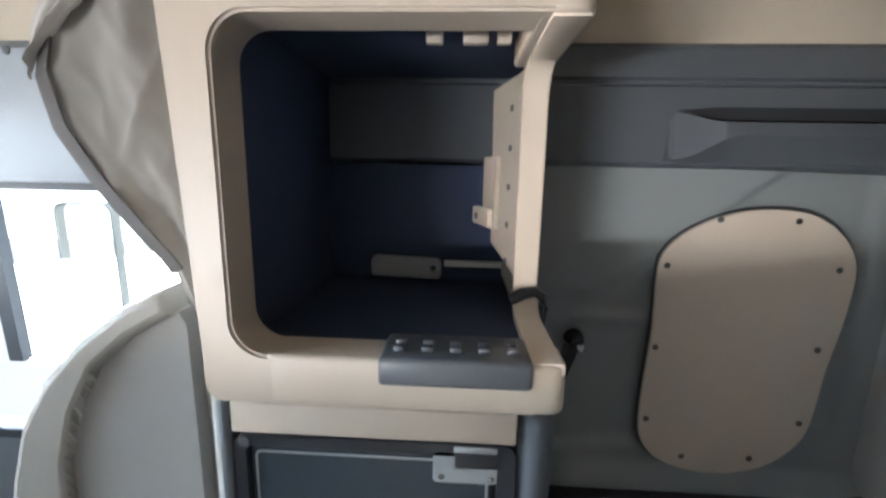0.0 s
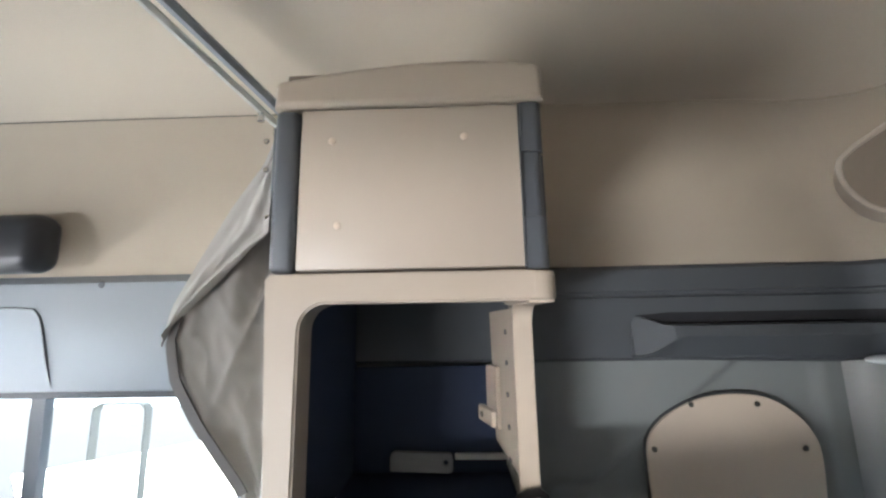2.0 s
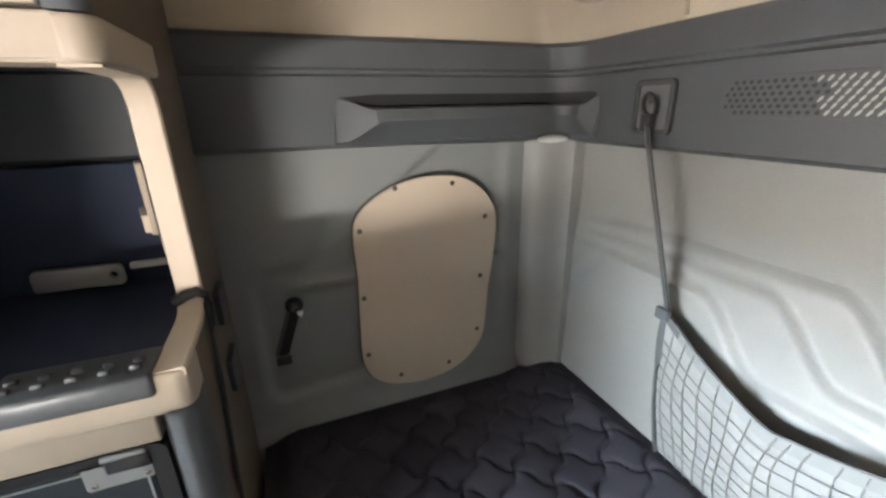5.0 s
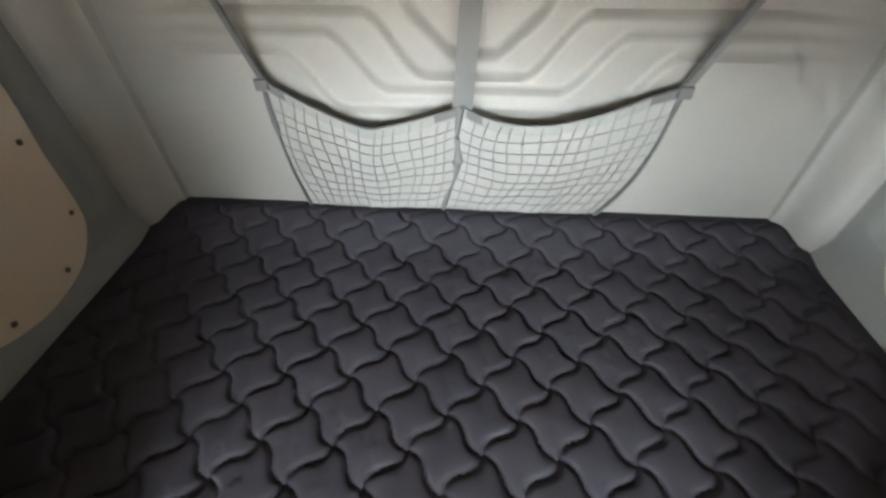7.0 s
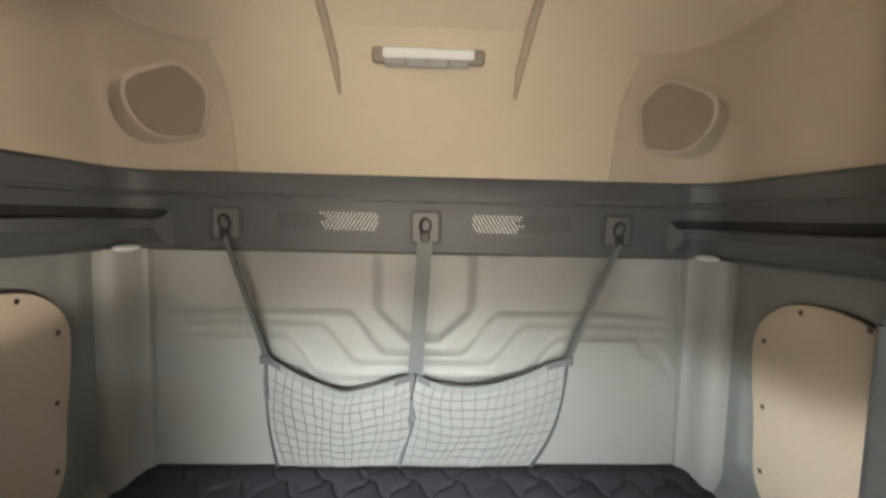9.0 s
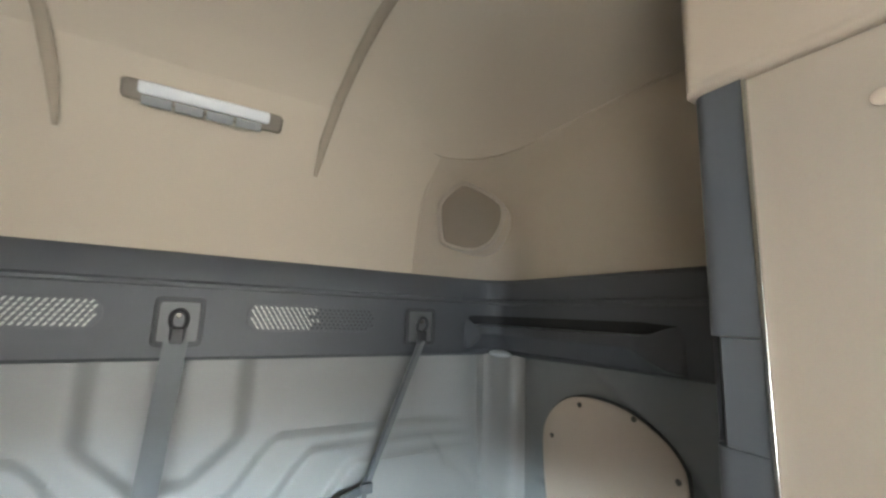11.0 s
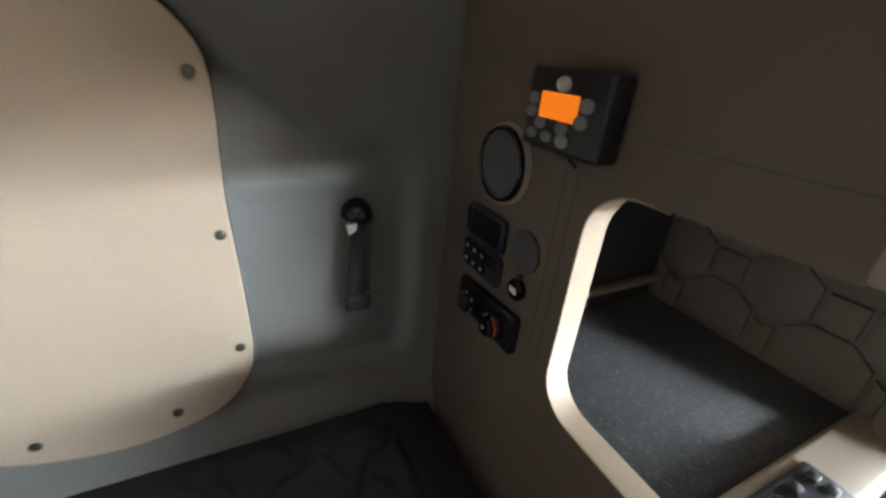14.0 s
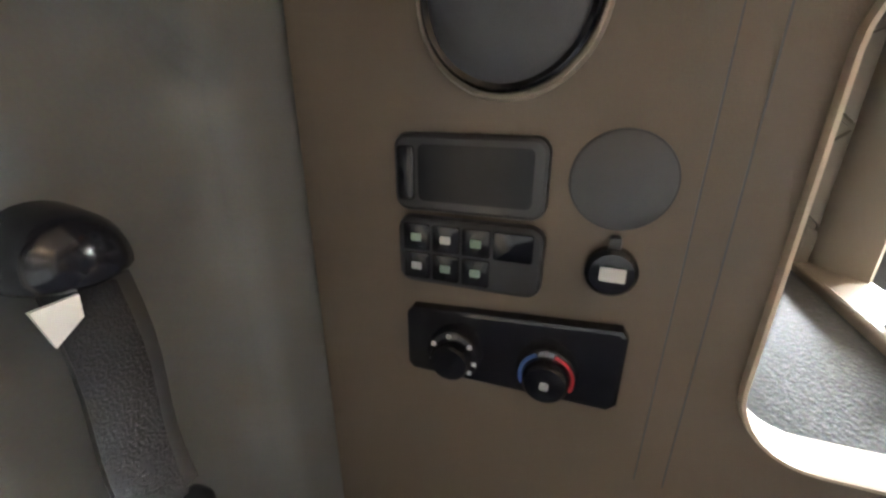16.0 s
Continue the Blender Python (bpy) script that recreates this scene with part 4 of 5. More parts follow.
# ---- sleeper walls: cover plates, shelves, restraints ----
def cover_plate(side):
    """Blanking plate over a window opening, held by ten screws."""
    plate = thing("cover_plate", "cream painted blanking plate screwed over a window opening", "cover plate", "window cover plates")
    ring = [(0.333, 0.80), (0.347, 0.735), (0.385, 0.690), (0.445, 0.664), (0.53, 0.652), (0.63, 0.668), (0.695, 0.705), (0.742, 0.765), (0.757, 0.84), (0.765, 0.95),
            (0.782, 1.06), (0.790, 1.18), (0.775, 1.24), (0.735, 1.29), (0.67, 1.328), (0.58, 1.338), (0.49, 1.326), (0.41, 1.292), (0.355, 1.245), (0.338, 1.19), (0.341, 1.05), (0.336, 0.93)]
    fine = []
    count = len(ring)
    for i in range(count):
        p0, p1, p2, p3 = (Vector(ring[(i + k) % count]) for k in (-1, 0, 1, 2))
        for t in (0, 0.33, 0.67):
            fine.append(tuple(0.5 * (2 * p1 + (p2 - p0) * t + (2 * p0 - 5 * p1 + 4 * p2 - p3) * t * t + (3 * p1 - p0 - 3 * p2 + p3) * t ** 3)))
    centre = Vector((0.55, 0.99))
    big = [tuple(centre + (Vector(p) - centre) * 1.012) for p in fine]
    part("gasket", slab(big, on_y(side * 1.044, -side), 0.0, 0.012, bevel=0.003), GASKET, plate, "dark rubber gasket")
    panel = part("panel", slab(fine, on_y(side * 1.034, -side), 0.0, 0.008, bevel=0.003), PLATE, plate)
    for x, z in ((0.466, 1.312), (0.640, 1.312), (0.749, 1.200), (0.358, 1.200), (0.735, 1.002), (0.353, 0.994), (0.725, 0.806), (0.351, 0.800), (0.620, 0.701), (0.451, 0.699)):
        m = [(0.0075, 0.0), (0.0075, 0.001), (0.0052, 0.0016), (0.0052, 0.0034), (0.0035, 0.0044), (0.0, 0.0046)]
        part("screw", disc((x, side * 1.026, z), (0, -side, 0), m, 14), SCREW, panel)
    return plate


def wall_shelf(side):
    """Slim moulded shelf that follows the belt along the side and round the rear corner, with a fin at either end."""
    shelf = thing("wall_shelf", "slim slate grey moulded shelf in the belt trim", "shelf", "belt shelves")
    straight, bend, length = 0.605, 0.157, 0.812

    def on_belt(s, z, d):
        """s runs along the belt from the front fin, d stands off into the cab."""
        r = 0.1012 + 0.0215 * (z - 1.412) - d
        if s < straight:
            return (0.305 + s, side * (0.91 + r), z)
        if s < straight + bend:
            turn = (s - straight) / 0.1
            return (0.91 + r * math.sin(turn), side * (0.91 + r * math.cos(turn)), z)
        return (0.91 + r, side * (0.91 - (s - straight - bend)), z)

    def shape(s):
        """Depth of the front, height of the crease under it and of the brim, from the nearer end."""
        e = min(s, (length - s) * 3.0)
        front = 0.016 * smooth(0.007, 0.017, e) + 0.032 * min(1.0, max(0.0, (e - 0.021) / 0.092))
        return front, 1.444 + 0.050 * smooth(0.025, 0.145, e), 1.548 - 0.024 * smooth(0.025, 0.115, e)

    def ledge(s, z):
        front, crease, brim = shape(s)
        if z > crease:
            d = (front - 0.008 * (z - crease) / 0.05) * (1 - smooth(brim - 0.003, brim + 0.003, z))
        else:
            d = front * max(0.0, (z - 1.437) / (crease - 1.437))
        return on_belt(s, z, max(0.0, d))

    def slot(s, v):
        front, crease, brim = shape(s)
        e = min(s, (length - s) * 3.0)
        return on_belt(s, brim + 0.001 + v * 0.032 * smooth(0.02, 0.12, e), 0.0026)

    part("ledge", surface(ledge, steps(0.0, 0.145, 58) + steps(0.15, 0.60, 30) + steps(0.61, length, 70), steps(1.434, 1.555, 80)), BELT, shelf)
    # the slot's shade is a black sheet laid on the belt
    part("slot_shade", surface(slot, steps(0.03, length - 0.02, 80), steps(0, 1, 4)), WEB, shelf, "flat black sheet for the shade in the shelf's slot")
    return shelf


def restraint(side, lean):
    """Bunk restraint: a domed cover on the wall with a short strap hanging from it."""
    hold = thing("bunk_restraint", "black restraint anchor with a short hanging webbing strap", "seat belt", "bunk restraints")
    x, z, y = 0.159, 1.002, side * 1.052
    bm = bmesh.new()
    prof = [(0.0, 0.032), (0.011, 0.031), (0.018, 0.027), (0.0225, 0.018), (0.025, 0.0)]
    lathe(prof, Matrix.Translation((x, y - side * 0.004, z)) @ Vector((0, -side, 0)).to_track_quat("Z", "Y").to_matrix().to_4x4(), 28, bm)
    for v in bm.verts:
        if v.co.z < z - 0.004:
            v.co.z = z - 0.004 - (z - 0.004 - v.co.z) * 0.35
    part("dome_cover", bm, GLOSS, hold)
    run = [(x + lean * t, y - side * (0.02 + 0.024 * t + 0.004 * math.sin(6 * t)), z - 0.012 - 0.118 * t) for t in steps(0, 1, 8)]
    part("webbing", ribbon(run, (0.014, 0, 0.002), (0, side * 0.004, 0)), WEB, hold, "black webbing strap")
    part("inner_fold", ribbon([(p[0] - 0.01, p[1] + side * 0.006, p[2]) for p in run], (0.014, 0, 0.002), (0, side * 0.004, 0)), GASKET, hold)
    part("tag", slab([(x + 0.022, z - 0.011), (x + 0.005, z - 0.011), (x + 0.006, z - 0.021), (x + 0.018, z - 0.029)], on_y(y - side * 0.026, -side), 0.0, 0.002), WHITE, hold, "white fabric tag")
    ex = x + lean
    part("end_tab", box(ex - 0.022, ex + 0.020, *sorted((y - side * 0.054, y - side * 0.036)), z - 0.158, z - 0.130, 0.006), BLACK, hold)
    return hold


for side in (1, -1):
    cover_plate(side)
    wall_shelf(side)
restraint(1, -0.045)
restraint(-1, 0.010)

# ---- rear wall: vents, strap anchors, net ----
for side in (1, -1):
    vent = thing("belt_vent", "perforated oval speaker vent in the grey belt", "vent", "belt vents")
    y0, y1 = sorted((side * 0.153, side * 0.523))
    z0, z1 = 1.492, 1.566
    part("plate", slab(rounded(y0, y1, z0, z1, 0.036), on_x(1.0115, -1), 0.0, 0.0025, bevel=0.001), BELT, vent)
    dark, bright = bmesh.new(), bmesh.new()
    for row in range(6):
        for col in range(27):
            y = 0.168 + 0.0135 * col + (0.00675 if row % 2 else 0)
            z = z0 + 0.0105 + 0.0106 * row
            e = max(0.0, max(0.189 - y, y - 0.487))
            if e * e + (z - 1.529) ** 2 > 0.031 ** 2:
                continue
            # glints are drawn in: the inner holes become bright slanted slits
            lit = y < (0.345 if side > 0 else 0.32) + 0.012 * (row % 3)
            if lit:
                slit = [(side * (y - 0.0060 * math.cos(a) * 0.6 - 0.0021 * math.sin(a) * 0.8), z + 0.0060 * math.cos(a) * 0.8 - 0.0021 * math.sin(a) * 0.6) for a in (2 * math.pi * k / 10 for k in range(10))]
                slab(slit, on_x(1.0092, -1), 0.0, 0.0008, bm=bright)
            else:
                disc((1.009, side * y, z), (-1, 0, 0), [(0.0040, 0.0), (0.0037, 0.0006), (0, 0.0006)], 8, dark)
    tagged(part("perforation", dark, BLACK, vent), "many small dark holes", kind="stuff")
    tagged(part("perforation", bright, GLINT, vent), "bright slanted slits drawn as glints in the holes", kind="stuff")

for y in (0.682, 0.0, -0.682):
    anchor = thing("strap_anchor", "black square strap anchor with a hook in the belt", "anchor", "strap anchors")
    z0, z1, w = 1.452, 1.574, 0.055
    part("frame", slab(rounded(y - w, y + w, z0, z1, 0.014), on_x(1.011, -1), 0.0, 0.010, holes=[rounded(y - w + 0.012, y + w - 0.012, z0 + 0.012, z1 - 0.012, 0.007)], bevel=0.003), GASKET, anchor)
    part("back_plate", slab(rounded(y - w + 0.01, y + w - 0.01, z0 + 0.01, z1 - 0.01, 0.006), on_x(1.0105, -1), 0.0, 0.003), ANCHOR, anchor, "grey back plate")
    loop = [(0.994 - 0.006 * math.sin(a), y + 0.018 * math.cos(a), 1.518 + 0.024 * math.sin(a)) for a in (2 * math.pi * k / 20 for k in range(20))]
    part("ring", tube(loop, 0.0055, 8, closed=True, up=(1, 0, 0)), BLACK, anchor)
    part("pin", disc((1.006, y, 1.530), (-1, 0, 0), [(0.009, 0.0), (0.009, 0.012), (0.006, 0.016), (0, 0.016)], 16), SCREW, anchor, "steel pin")
    part("clasp", box(0.984, 1.002, y - 0.016, y + 0.016, 1.458, 1.500, 0.006), BLACK, anchor)

net = thing("cargo_net", "grey elastic cargo net with two pockets hung from three straps", "cargo net")


def net_top(y):
    """Height of the pockets' upper hem."""
    if y > 0.026:
        return 0.935 + 0.118 * ((y - 0.27) / 0.275) ** 1.2 if y > 0.27 else 0.935 + 0.061 * ((0.27 - y) / 0.244) ** 1.1
    s = (0.026 - y) / 0.543
    return 0.996 - 0.045 * math.sin(math.pi * min(1.0, s * 1.15) ** 0.8) + 0.060 * s ** 2.2


def left_edge(t):
    return 0.545 + 0.012 * math.sin(math.pi * t * 0.8) - 0.045 * t ** 2.4


def right_edge(t):
    return -0.517 + 0.010 * t + 0.130 * t ** 3


def middle(t):
    return 0.026 + 0.05 * t ** 1.5 + 0.008 * math.sin(9 * t)


def net_point(s, t, pocket):
    top_y = 0.545 + (0.026 - 0.545) * s if pocket == 0 else 0.026 + (-0.517 - 0.026) * s
    a, b = (left_edge(t), middle(t)) if pocket == 0 else (middle(t), right_edge(t))
    y = a + (b - a) * s
    z = net_top(top_y) * (1 - t) + (0.600 + 0.004 * math.sin(20 * s)) * t
    x = 0.992 + 0.022 * t - 0.034 * math.sin(math.pi * s) ** 0.7 * math.sin(math.pi * min(1.0, 0.32 + 0.68 * t))
    x += 0.003 * noise.noise((s * 6, t * 5, pocket * 3.0))
    return (x, y, z)


for pocket in (0, 1):
    bm = bmesh.new()
    rng = random.Random(3 + pocket)
    for k in range(1, 15):
        s = k / 15 + rng.uniform(-0.012, 0.012)
        tube([net_point(s + 0.012 * math.sin(7 * t + k), t, pocket) for t in steps(0.02, 1, 14)], 0.0016, 5, bm)
    for k in range(1, 10):
        t = 0.06 + 0.9 * k / 10 + rng.uniform(-0.01, 0.01)
        tube([net_point(s, min(1.0, t + 0.012 * math.sin(8 * s + k)), pocket) for s in steps(0, 1, 20)], 0.0013, 4, bm)
    part("netting", bm, NET, net, "thin grey elastic cords")
    run = [net_point(s, 0.0, pocket) for s in steps(0, 1, 30)]
    band = [(p[0] + 0.001, p[1], p[2] - 0.014) for p in run]
    lining = surface(lambda s, t: tuple(Vector(net_point(s, t, pocket)) + Vector((0.005, 0, 0))), steps(0.01, 0.99, 24), steps(0.05, 0.99, 16))
    part("backing", lining, NET_CLOTH, net, "fine pale backing cloth")
    part("hem", ribbon(band, (0.001, 0, 0.015), (0.002, 0, 0)), HEM, net, "pale grey webbing hem")
    for s0, s1 in ((0.02, 0.10), (0.86, 0.98)):
        part("hem_gusset", ribbon([tuple(Vector(net_point(s, 0.0, pocket)) + Vector((-0.003, 0, -0.012))) for s in steps(s0, s1, 6)], (0.001, 0, 0.009), (0.002, 0, 0)), NET_HEM, net, "dark folded gusset")
    part("hem_cord", tube([(p[0] - 0.003, p[1], p[2] + 0.002) for p in run], 0.0025, 6), STRAP, net, "dark elastic edge")
part("side_hem", tube([net_point(0.0, t, 0) for t in steps(0, 1, 16)], 0.009, 8, flat=0.5), NET_HEM, net)
part("side_hem", tube([net_point(1.0, t, 1) for t in steps(0, 1, 16)], 0.010, 8, flat=0.5), NET_HEM, net)
part("middle_hem", tube([net_point(1.0, t, 0) for t in steps(0, 1, 20)], lambda t: 0.015 + 0.005 * math.sin(17 * t) - 0.006 * t, 8, flat=0.5), STRAP, net)
part("bottom_hem", tube([net_point(s, 1.0, 0) for s in steps(0, 1, 16)] + [net_point(s, 1.0, 1) for s in steps(0.05, 1, 16)], 0.006, 6), STRAP, net)
for (ya, za), (yb, zb), w in (((0.680, 1.47), (0.546, 1.045), 0.020), ((0.0, 1.47), (0.026, 0.985), 0.026), ((-0.680, 1.47), (-0.518, 1.048), 0.012)):
    run = [(0.985 + 0.008 * t, ya + (yb - ya) * t, za + (zb - za) * t) for t in steps(0, 1, 6)]
    d = Vector((0, yb - ya, zb - za)).normalized()
    side_way = Vector((0.9 if ya else 0.0, -d.z, d.y)).normalized() * w
    part("strap", ribbon(run, side_way, (0.0025, 0, 0)), STRAP, net, "grey webbing strap")
    if ya:
        edge = [(p[0] - 0.002, p[1] + (side_way.y if ya > 0 else -side_way.y) * -0.9, p[2]) for p in run]
        part("strap_edge", tube(edge, 0.003, 5), NET_HEM, net)
        part("buckle", box(0.976, 0.990, yb - 0.018, yb + 0.018, zb - 0.016, zb + 0.014, 0.004), NET_HEM, net, "dark plastic buckle")

# ---- upper lining: dome lamp and corner pods ----
lamp = thing("dome_lamp", "wide dome lamp with a clear lens, switched off", "lamp")
tilt = Matrix.Translation((0.972, 0, 2.075)) @ Euler((0, radians(-28), 0)).to_matrix().to_4x4()


def tilted(bm):
    bmesh.ops.transform(bm, matrix=tilt, verts=bm.verts)
    return bm


part("housing", tilted(box(-0.014, 0.03, -0.186, 0.186, -0.024, 0.026, 0.012, 4)), HONEY, lamp, "brown plastic housing")
part("lens", tilted(box(-0.026, 0.0, -0.150, 0.150, -0.004, 0.028, 0.008, 3)), LENS, lamp)
for y in (-0.10, -0.03, 0.04, 0.11):
    part("switch", tilted(box(-0.020, 0.0, y - 0.032, y + 0.032, -0.030, -0.006, 0.003)), LATCH, lamp)

for side in (1, -1):
    pod = thing("corner_pod", "beige fabric-covered corner speaker pod with a raised rim", "speaker", "corner pods")
    c, un, nn = Vector((0.922, side * 0.828, 1.886)), Vector((0.77, -side * 0.64, 0)), Vector((-0.64, -side * 0.77, 0))
    poly = [(0.135, 0.015), (0.128, 0.075), (0.045, 0.133), (0.010, 0.128), (-0.105, 0.060), (-0.115, 0.015), (-0.100, -0.035), (-0.060, -0.090), (0.008, -0.115), (0.115, -0.088), (0.130, -0.070)]
    fine = []
    for i in range(len(poly)):
        p, q = Vector(poly[i]), Vector(poly[(i + 1) % len(poly)])
        fine += [tuple(p + (q - p) * 0.25), tuple(p + (q - p) * 0.75)]
    place = lambda u, v, d, c=c, un=un, nn=nn: tuple(c + un * u + Vector((0, 0, v)) + nn * (d + 0.25 * v))
    grow = lambda f: [(u * f, v * f) for u, v in fine]
    part("housing", slab(grow(1.0), place, -0.16, -0.002, bevel=0.006, seg=3), LINER, pod)
    part("rim", slab(grow(1.0), place, -0.004, 0.012, holes=[grow(0.885)], bevel=0.004), BEIGE_DOOR, pod, "pale raised rim")
    part("cloth", slab(grow(0.905), place, -0.006, 0.002), PODCLOTH, pod, "beige speaker cloth")

# ---- driver-side controls facing the bunk ----
speaker = thing("round_speaker", "round black speaker with a beige ring in the bunk panel", "speaker")
c = (0.001, -0.883, 1.1175)
part("ring", disc(c, (1, 0, 0), [(0.0540, 0.0), (0.0535, 0.006), (0.052, 0.008), (0.050, 0.007), (0.049, 0.0)], 48), BEIGE, speaker, "beige plastic ring")
part("bezel", disc(c, (1, 0, 0), [(0.0495, 0.0), (0.049, 0.012), (0.047, 0.014), (0.044, 0.012)], 48), GLOSS, speaker, "gloss black bezel")
part("grille", disc(c, (1, 0, 0), [(0.0450, 0.009), (0.038, 0.0135), (0.024, 0.017), (0.0, 0.0185)], 48), GRILLE, speaker, "dark domed mesh")

panel_x = on_x(0.001)
disp = thing("display_module", "black display module with a dark blank screen", "display")
part("frame", slab(rounded(-0.955, -0.853, 0.993, 1.045, 0.010), panel_x, 0.0, 0.007, bevel=0.003), BLACK, disp)
part("screen", slab(rounded(-0.937, -0.862, 1.001, 1.038, 0.004), panel_x, 0.006, 0.0078), SCREEN, disp, "dark glossy screen")
part("side_key", slab(rounded(-0.952, -0.940, 1.001, 1.037, 0.003), panel_x, 0.006, 0.0085, bevel=0.001), GLOSS, disp)

sw = thing("switch_module", "black switch module with seven small push buttons", "switch")
part("frame", slab(rounded(-0.954, -0.852, 0.939, 0.989, 0.010), panel_x, 0.0, 0.007, bevel=0.003), BLACK, sw)
for row in range(2):
    for col in range(4):
        y0, z0 = -0.949 + 0.0215 * col, 0.9650 - 0.0215 * row
        wide = 0.0195 if col < 3 else 0.026
        if row == 1 and col == 3:
            continue
        key = part("button", slab(rounded(y0, y0 + wide, z0, z0 + 0.0195, 0.002), panel_x, 0.0065, 0.0088, bevel=0.0008), GLOSS, sw)
        if col < 3:
            m = [GREENMARK, MARK, GREENMARK][(row + col) % 3]
            part("symbol", slab(rounded(y0 + 0.006, y0 + 0.0135, z0 + 0.007, z0 + 0.0125, 0.001), panel_x, 0.0088, 0.0091), m, key)

hv = thing("climate_control", "black climate control panel with two round dials", "control panel")
part("frame", slab([(-0.949, 0.868), (-0.944, 0.863), (-0.800, 0.864), (-0.794, 0.870), (-0.794, 0.922), (-0.798, 0.928), (-0.944, 0.919), (-0.949, 0.913)], panel_x, 0.0, 0.009, bevel=0.003), GLOSS, hv)
for y, z, r in ((-0.909, 0.888, 0.0205), (-0.842, 0.888, 0.0215)):
    knob = part("dial", disc((0.008, y, z), (1, 0, 0), [(r, 0.0), (r, 0.006), (r * 0.9, 0.009), (r * 0.74, 0.010), (r * 0.70, 0.018), (r * 0.62, 0.020), (0, 0.0205)], 40), GLOSS, hv)
    if y > -0.86:
        for mat, a0, a1 in ((BLUE, 205, 115), (RED, 75, -25)):
            pts = [(y + r * 0.82 * math.cos(radians(a)), z + r * 0.82 * math.sin(radians(a))) for a in steps(a0, a1, 10)]
            part("scale_arc", tube([(0.0185, p, q) for p, q in pts], 0.0014, 5, up=(1, 0, 0)), mat, knob)
        part("mark", slab(rounded(y - 0.003, y + 0.003, z - 0.003, z + 0.003, 0.002), on_x(0.0286), 0.0, 0.0006), MARK, knob)
    else:
        for a in (200, 150, 100, 40, -10, -40):
            p, q = y + r * 0.82 * math.cos(radians(a)), z + r * 0.82 * math.sin(radians(a))
            part("mark", slab(rounded(p - 0.0016, p + 0.0016, q - 0.0016, q + 0.0016, 0.0006), on_x(0.0180), 0.0, 0.0006), MARK, knob)

cap = thing("blank_cap", "round dark grey blanking cap in the bunk panel", "cap")
part("seam_ring", disc((0.0008, -0.8125, 1.021), (1, 0, 0), [(0.0298, 0.0), (0.0296, 0.0012), (0.0284, 0.0012)], 40), GASKET, cap)
part("cap", disc((0.001, -0.8125, 1.021), (1, 0, 0), [(0.0285, 0.0), (0.0285, 0.002), (0.027, 0.003), (0, 0.0034)], 40), CAPMAT, cap)
plug = thing("power_socket", "black power socket with a hinged cap and pale label", "socket")
part("cap", disc((0.001, -0.811, 0.966), (1, 0, 0), [(0.0155, 0.0), (0.0155, 0.007), (0.013, 0.010), (0, 0.011)], 28), GLOSS, plug)
part("hinge", slab(rounded(-0.8145, -0.8075, 0.979, 0.988, 0.002), panel_x, 0.0, 0.006, bevel=0.001), BLACK, plug)
part("label", slab(rounded(-0.818, -0.803, 0.962, 0.971, 0.001), on_x(0.0120), 0.0, 0.0006), MARK, plug, "small pale printed label")

pad = thing("heater_keypad", "black heater control keypad with an orange lit display", "keypad")
part("case", box(0.001, 0.030, -0.824, -0.708, 1.160, 1.241, 0.006), BLACK, pad)
part("display", slab(rounded(-0.798, -0.744, 1.192, 1.217, 0.002), on_x(0.030), 0.0, 0.0012), ORANGE, pad, "glowing orange display")
for u, v, q in ((0.002, 0.021, 0.010), (-0.0385, 0.0045, 0.0085), (-0.040, -0.0084, 0.0085), (0.0375, 0.005, 0.0095), (0.034, -0.010, 0.0095),
                (-0.023, -0.0185, 0.0085), (0.010, -0.0195, 0.0090), (-0.034, -0.0300, 0.0080), (-0.0105, -0.0305, 0.0080), (0.014, -0.0310, 0.0095)):
    key = disc((0.030, 0, 0), (1, 0, 0), [(q, 0.0), (q * 0.97, 0.0018), (q * 0.8, 0.0026), (0, 0.0026)], 20)
    for v_ in key.verts:
        v_.co.y, v_.co.z = v_.co.y - 0.771 + u, v_.co.z * 0.72 + 1.2045 + v
    part("key", key, LATCH if v < 0.015 else WHITE, pad, "pale oval key" if v > 0.015 else "grey oval key")
part("lead", tube([(0.012, -0.762, 1.161), (0.010, -0.762, 1.153), (0.006, -0.759, 1.149), (0.004, -0.756, 1.146)], 0.002, 6), BLACK, pad)

bulb = thing("rounded_fitting", "black rounded fitting on the beige upper wall", "fitting")
bm = bmesh.new()
bmesh.ops.create_uvsphere(bm, u_segments=24, v_segments=14, radius=1, matrix=Matrix.Translation((0.055, -0.985, 1.935)) @ Matrix.Diagonal((0.034, 0.034, 0.070, 1)))
part("body", bm, BLACK, bulb)
part("foot", disc((0.055, -1.012, 1.935), (0, 1, 0), [(0.028, 0), (0.026, 0.012), (0, 0.014)], 20), BLACK, bulb)
hook = thing("coat_hook", "small dark coat hook on the tan panel", "hook")
part("knob", disc((0.001, -0.621, 1.463), (1, 0, 0), [(0.009, 0.0), (0.009, 0.003), (0.006, 0.005), (0.008, 0.010), (0.006, 0.013), (0.0, 0.014)], 18), GASKET, hook)
for y in (-0.772, -0.753):
    tagged(obj("trim_groove", box(0.0, 0.0006, y - 0.0005, y + 0.0005, 0.80, 1.14), CAPMAT, smooth=False), "thin dark joint in the tan panel", "trim", kind="structure")

# ---- passenger tower: cable, loose plate, dark fittings on the bunk side ----
cable = thing("cable", "thin black cable running down the tan panel", "cable")
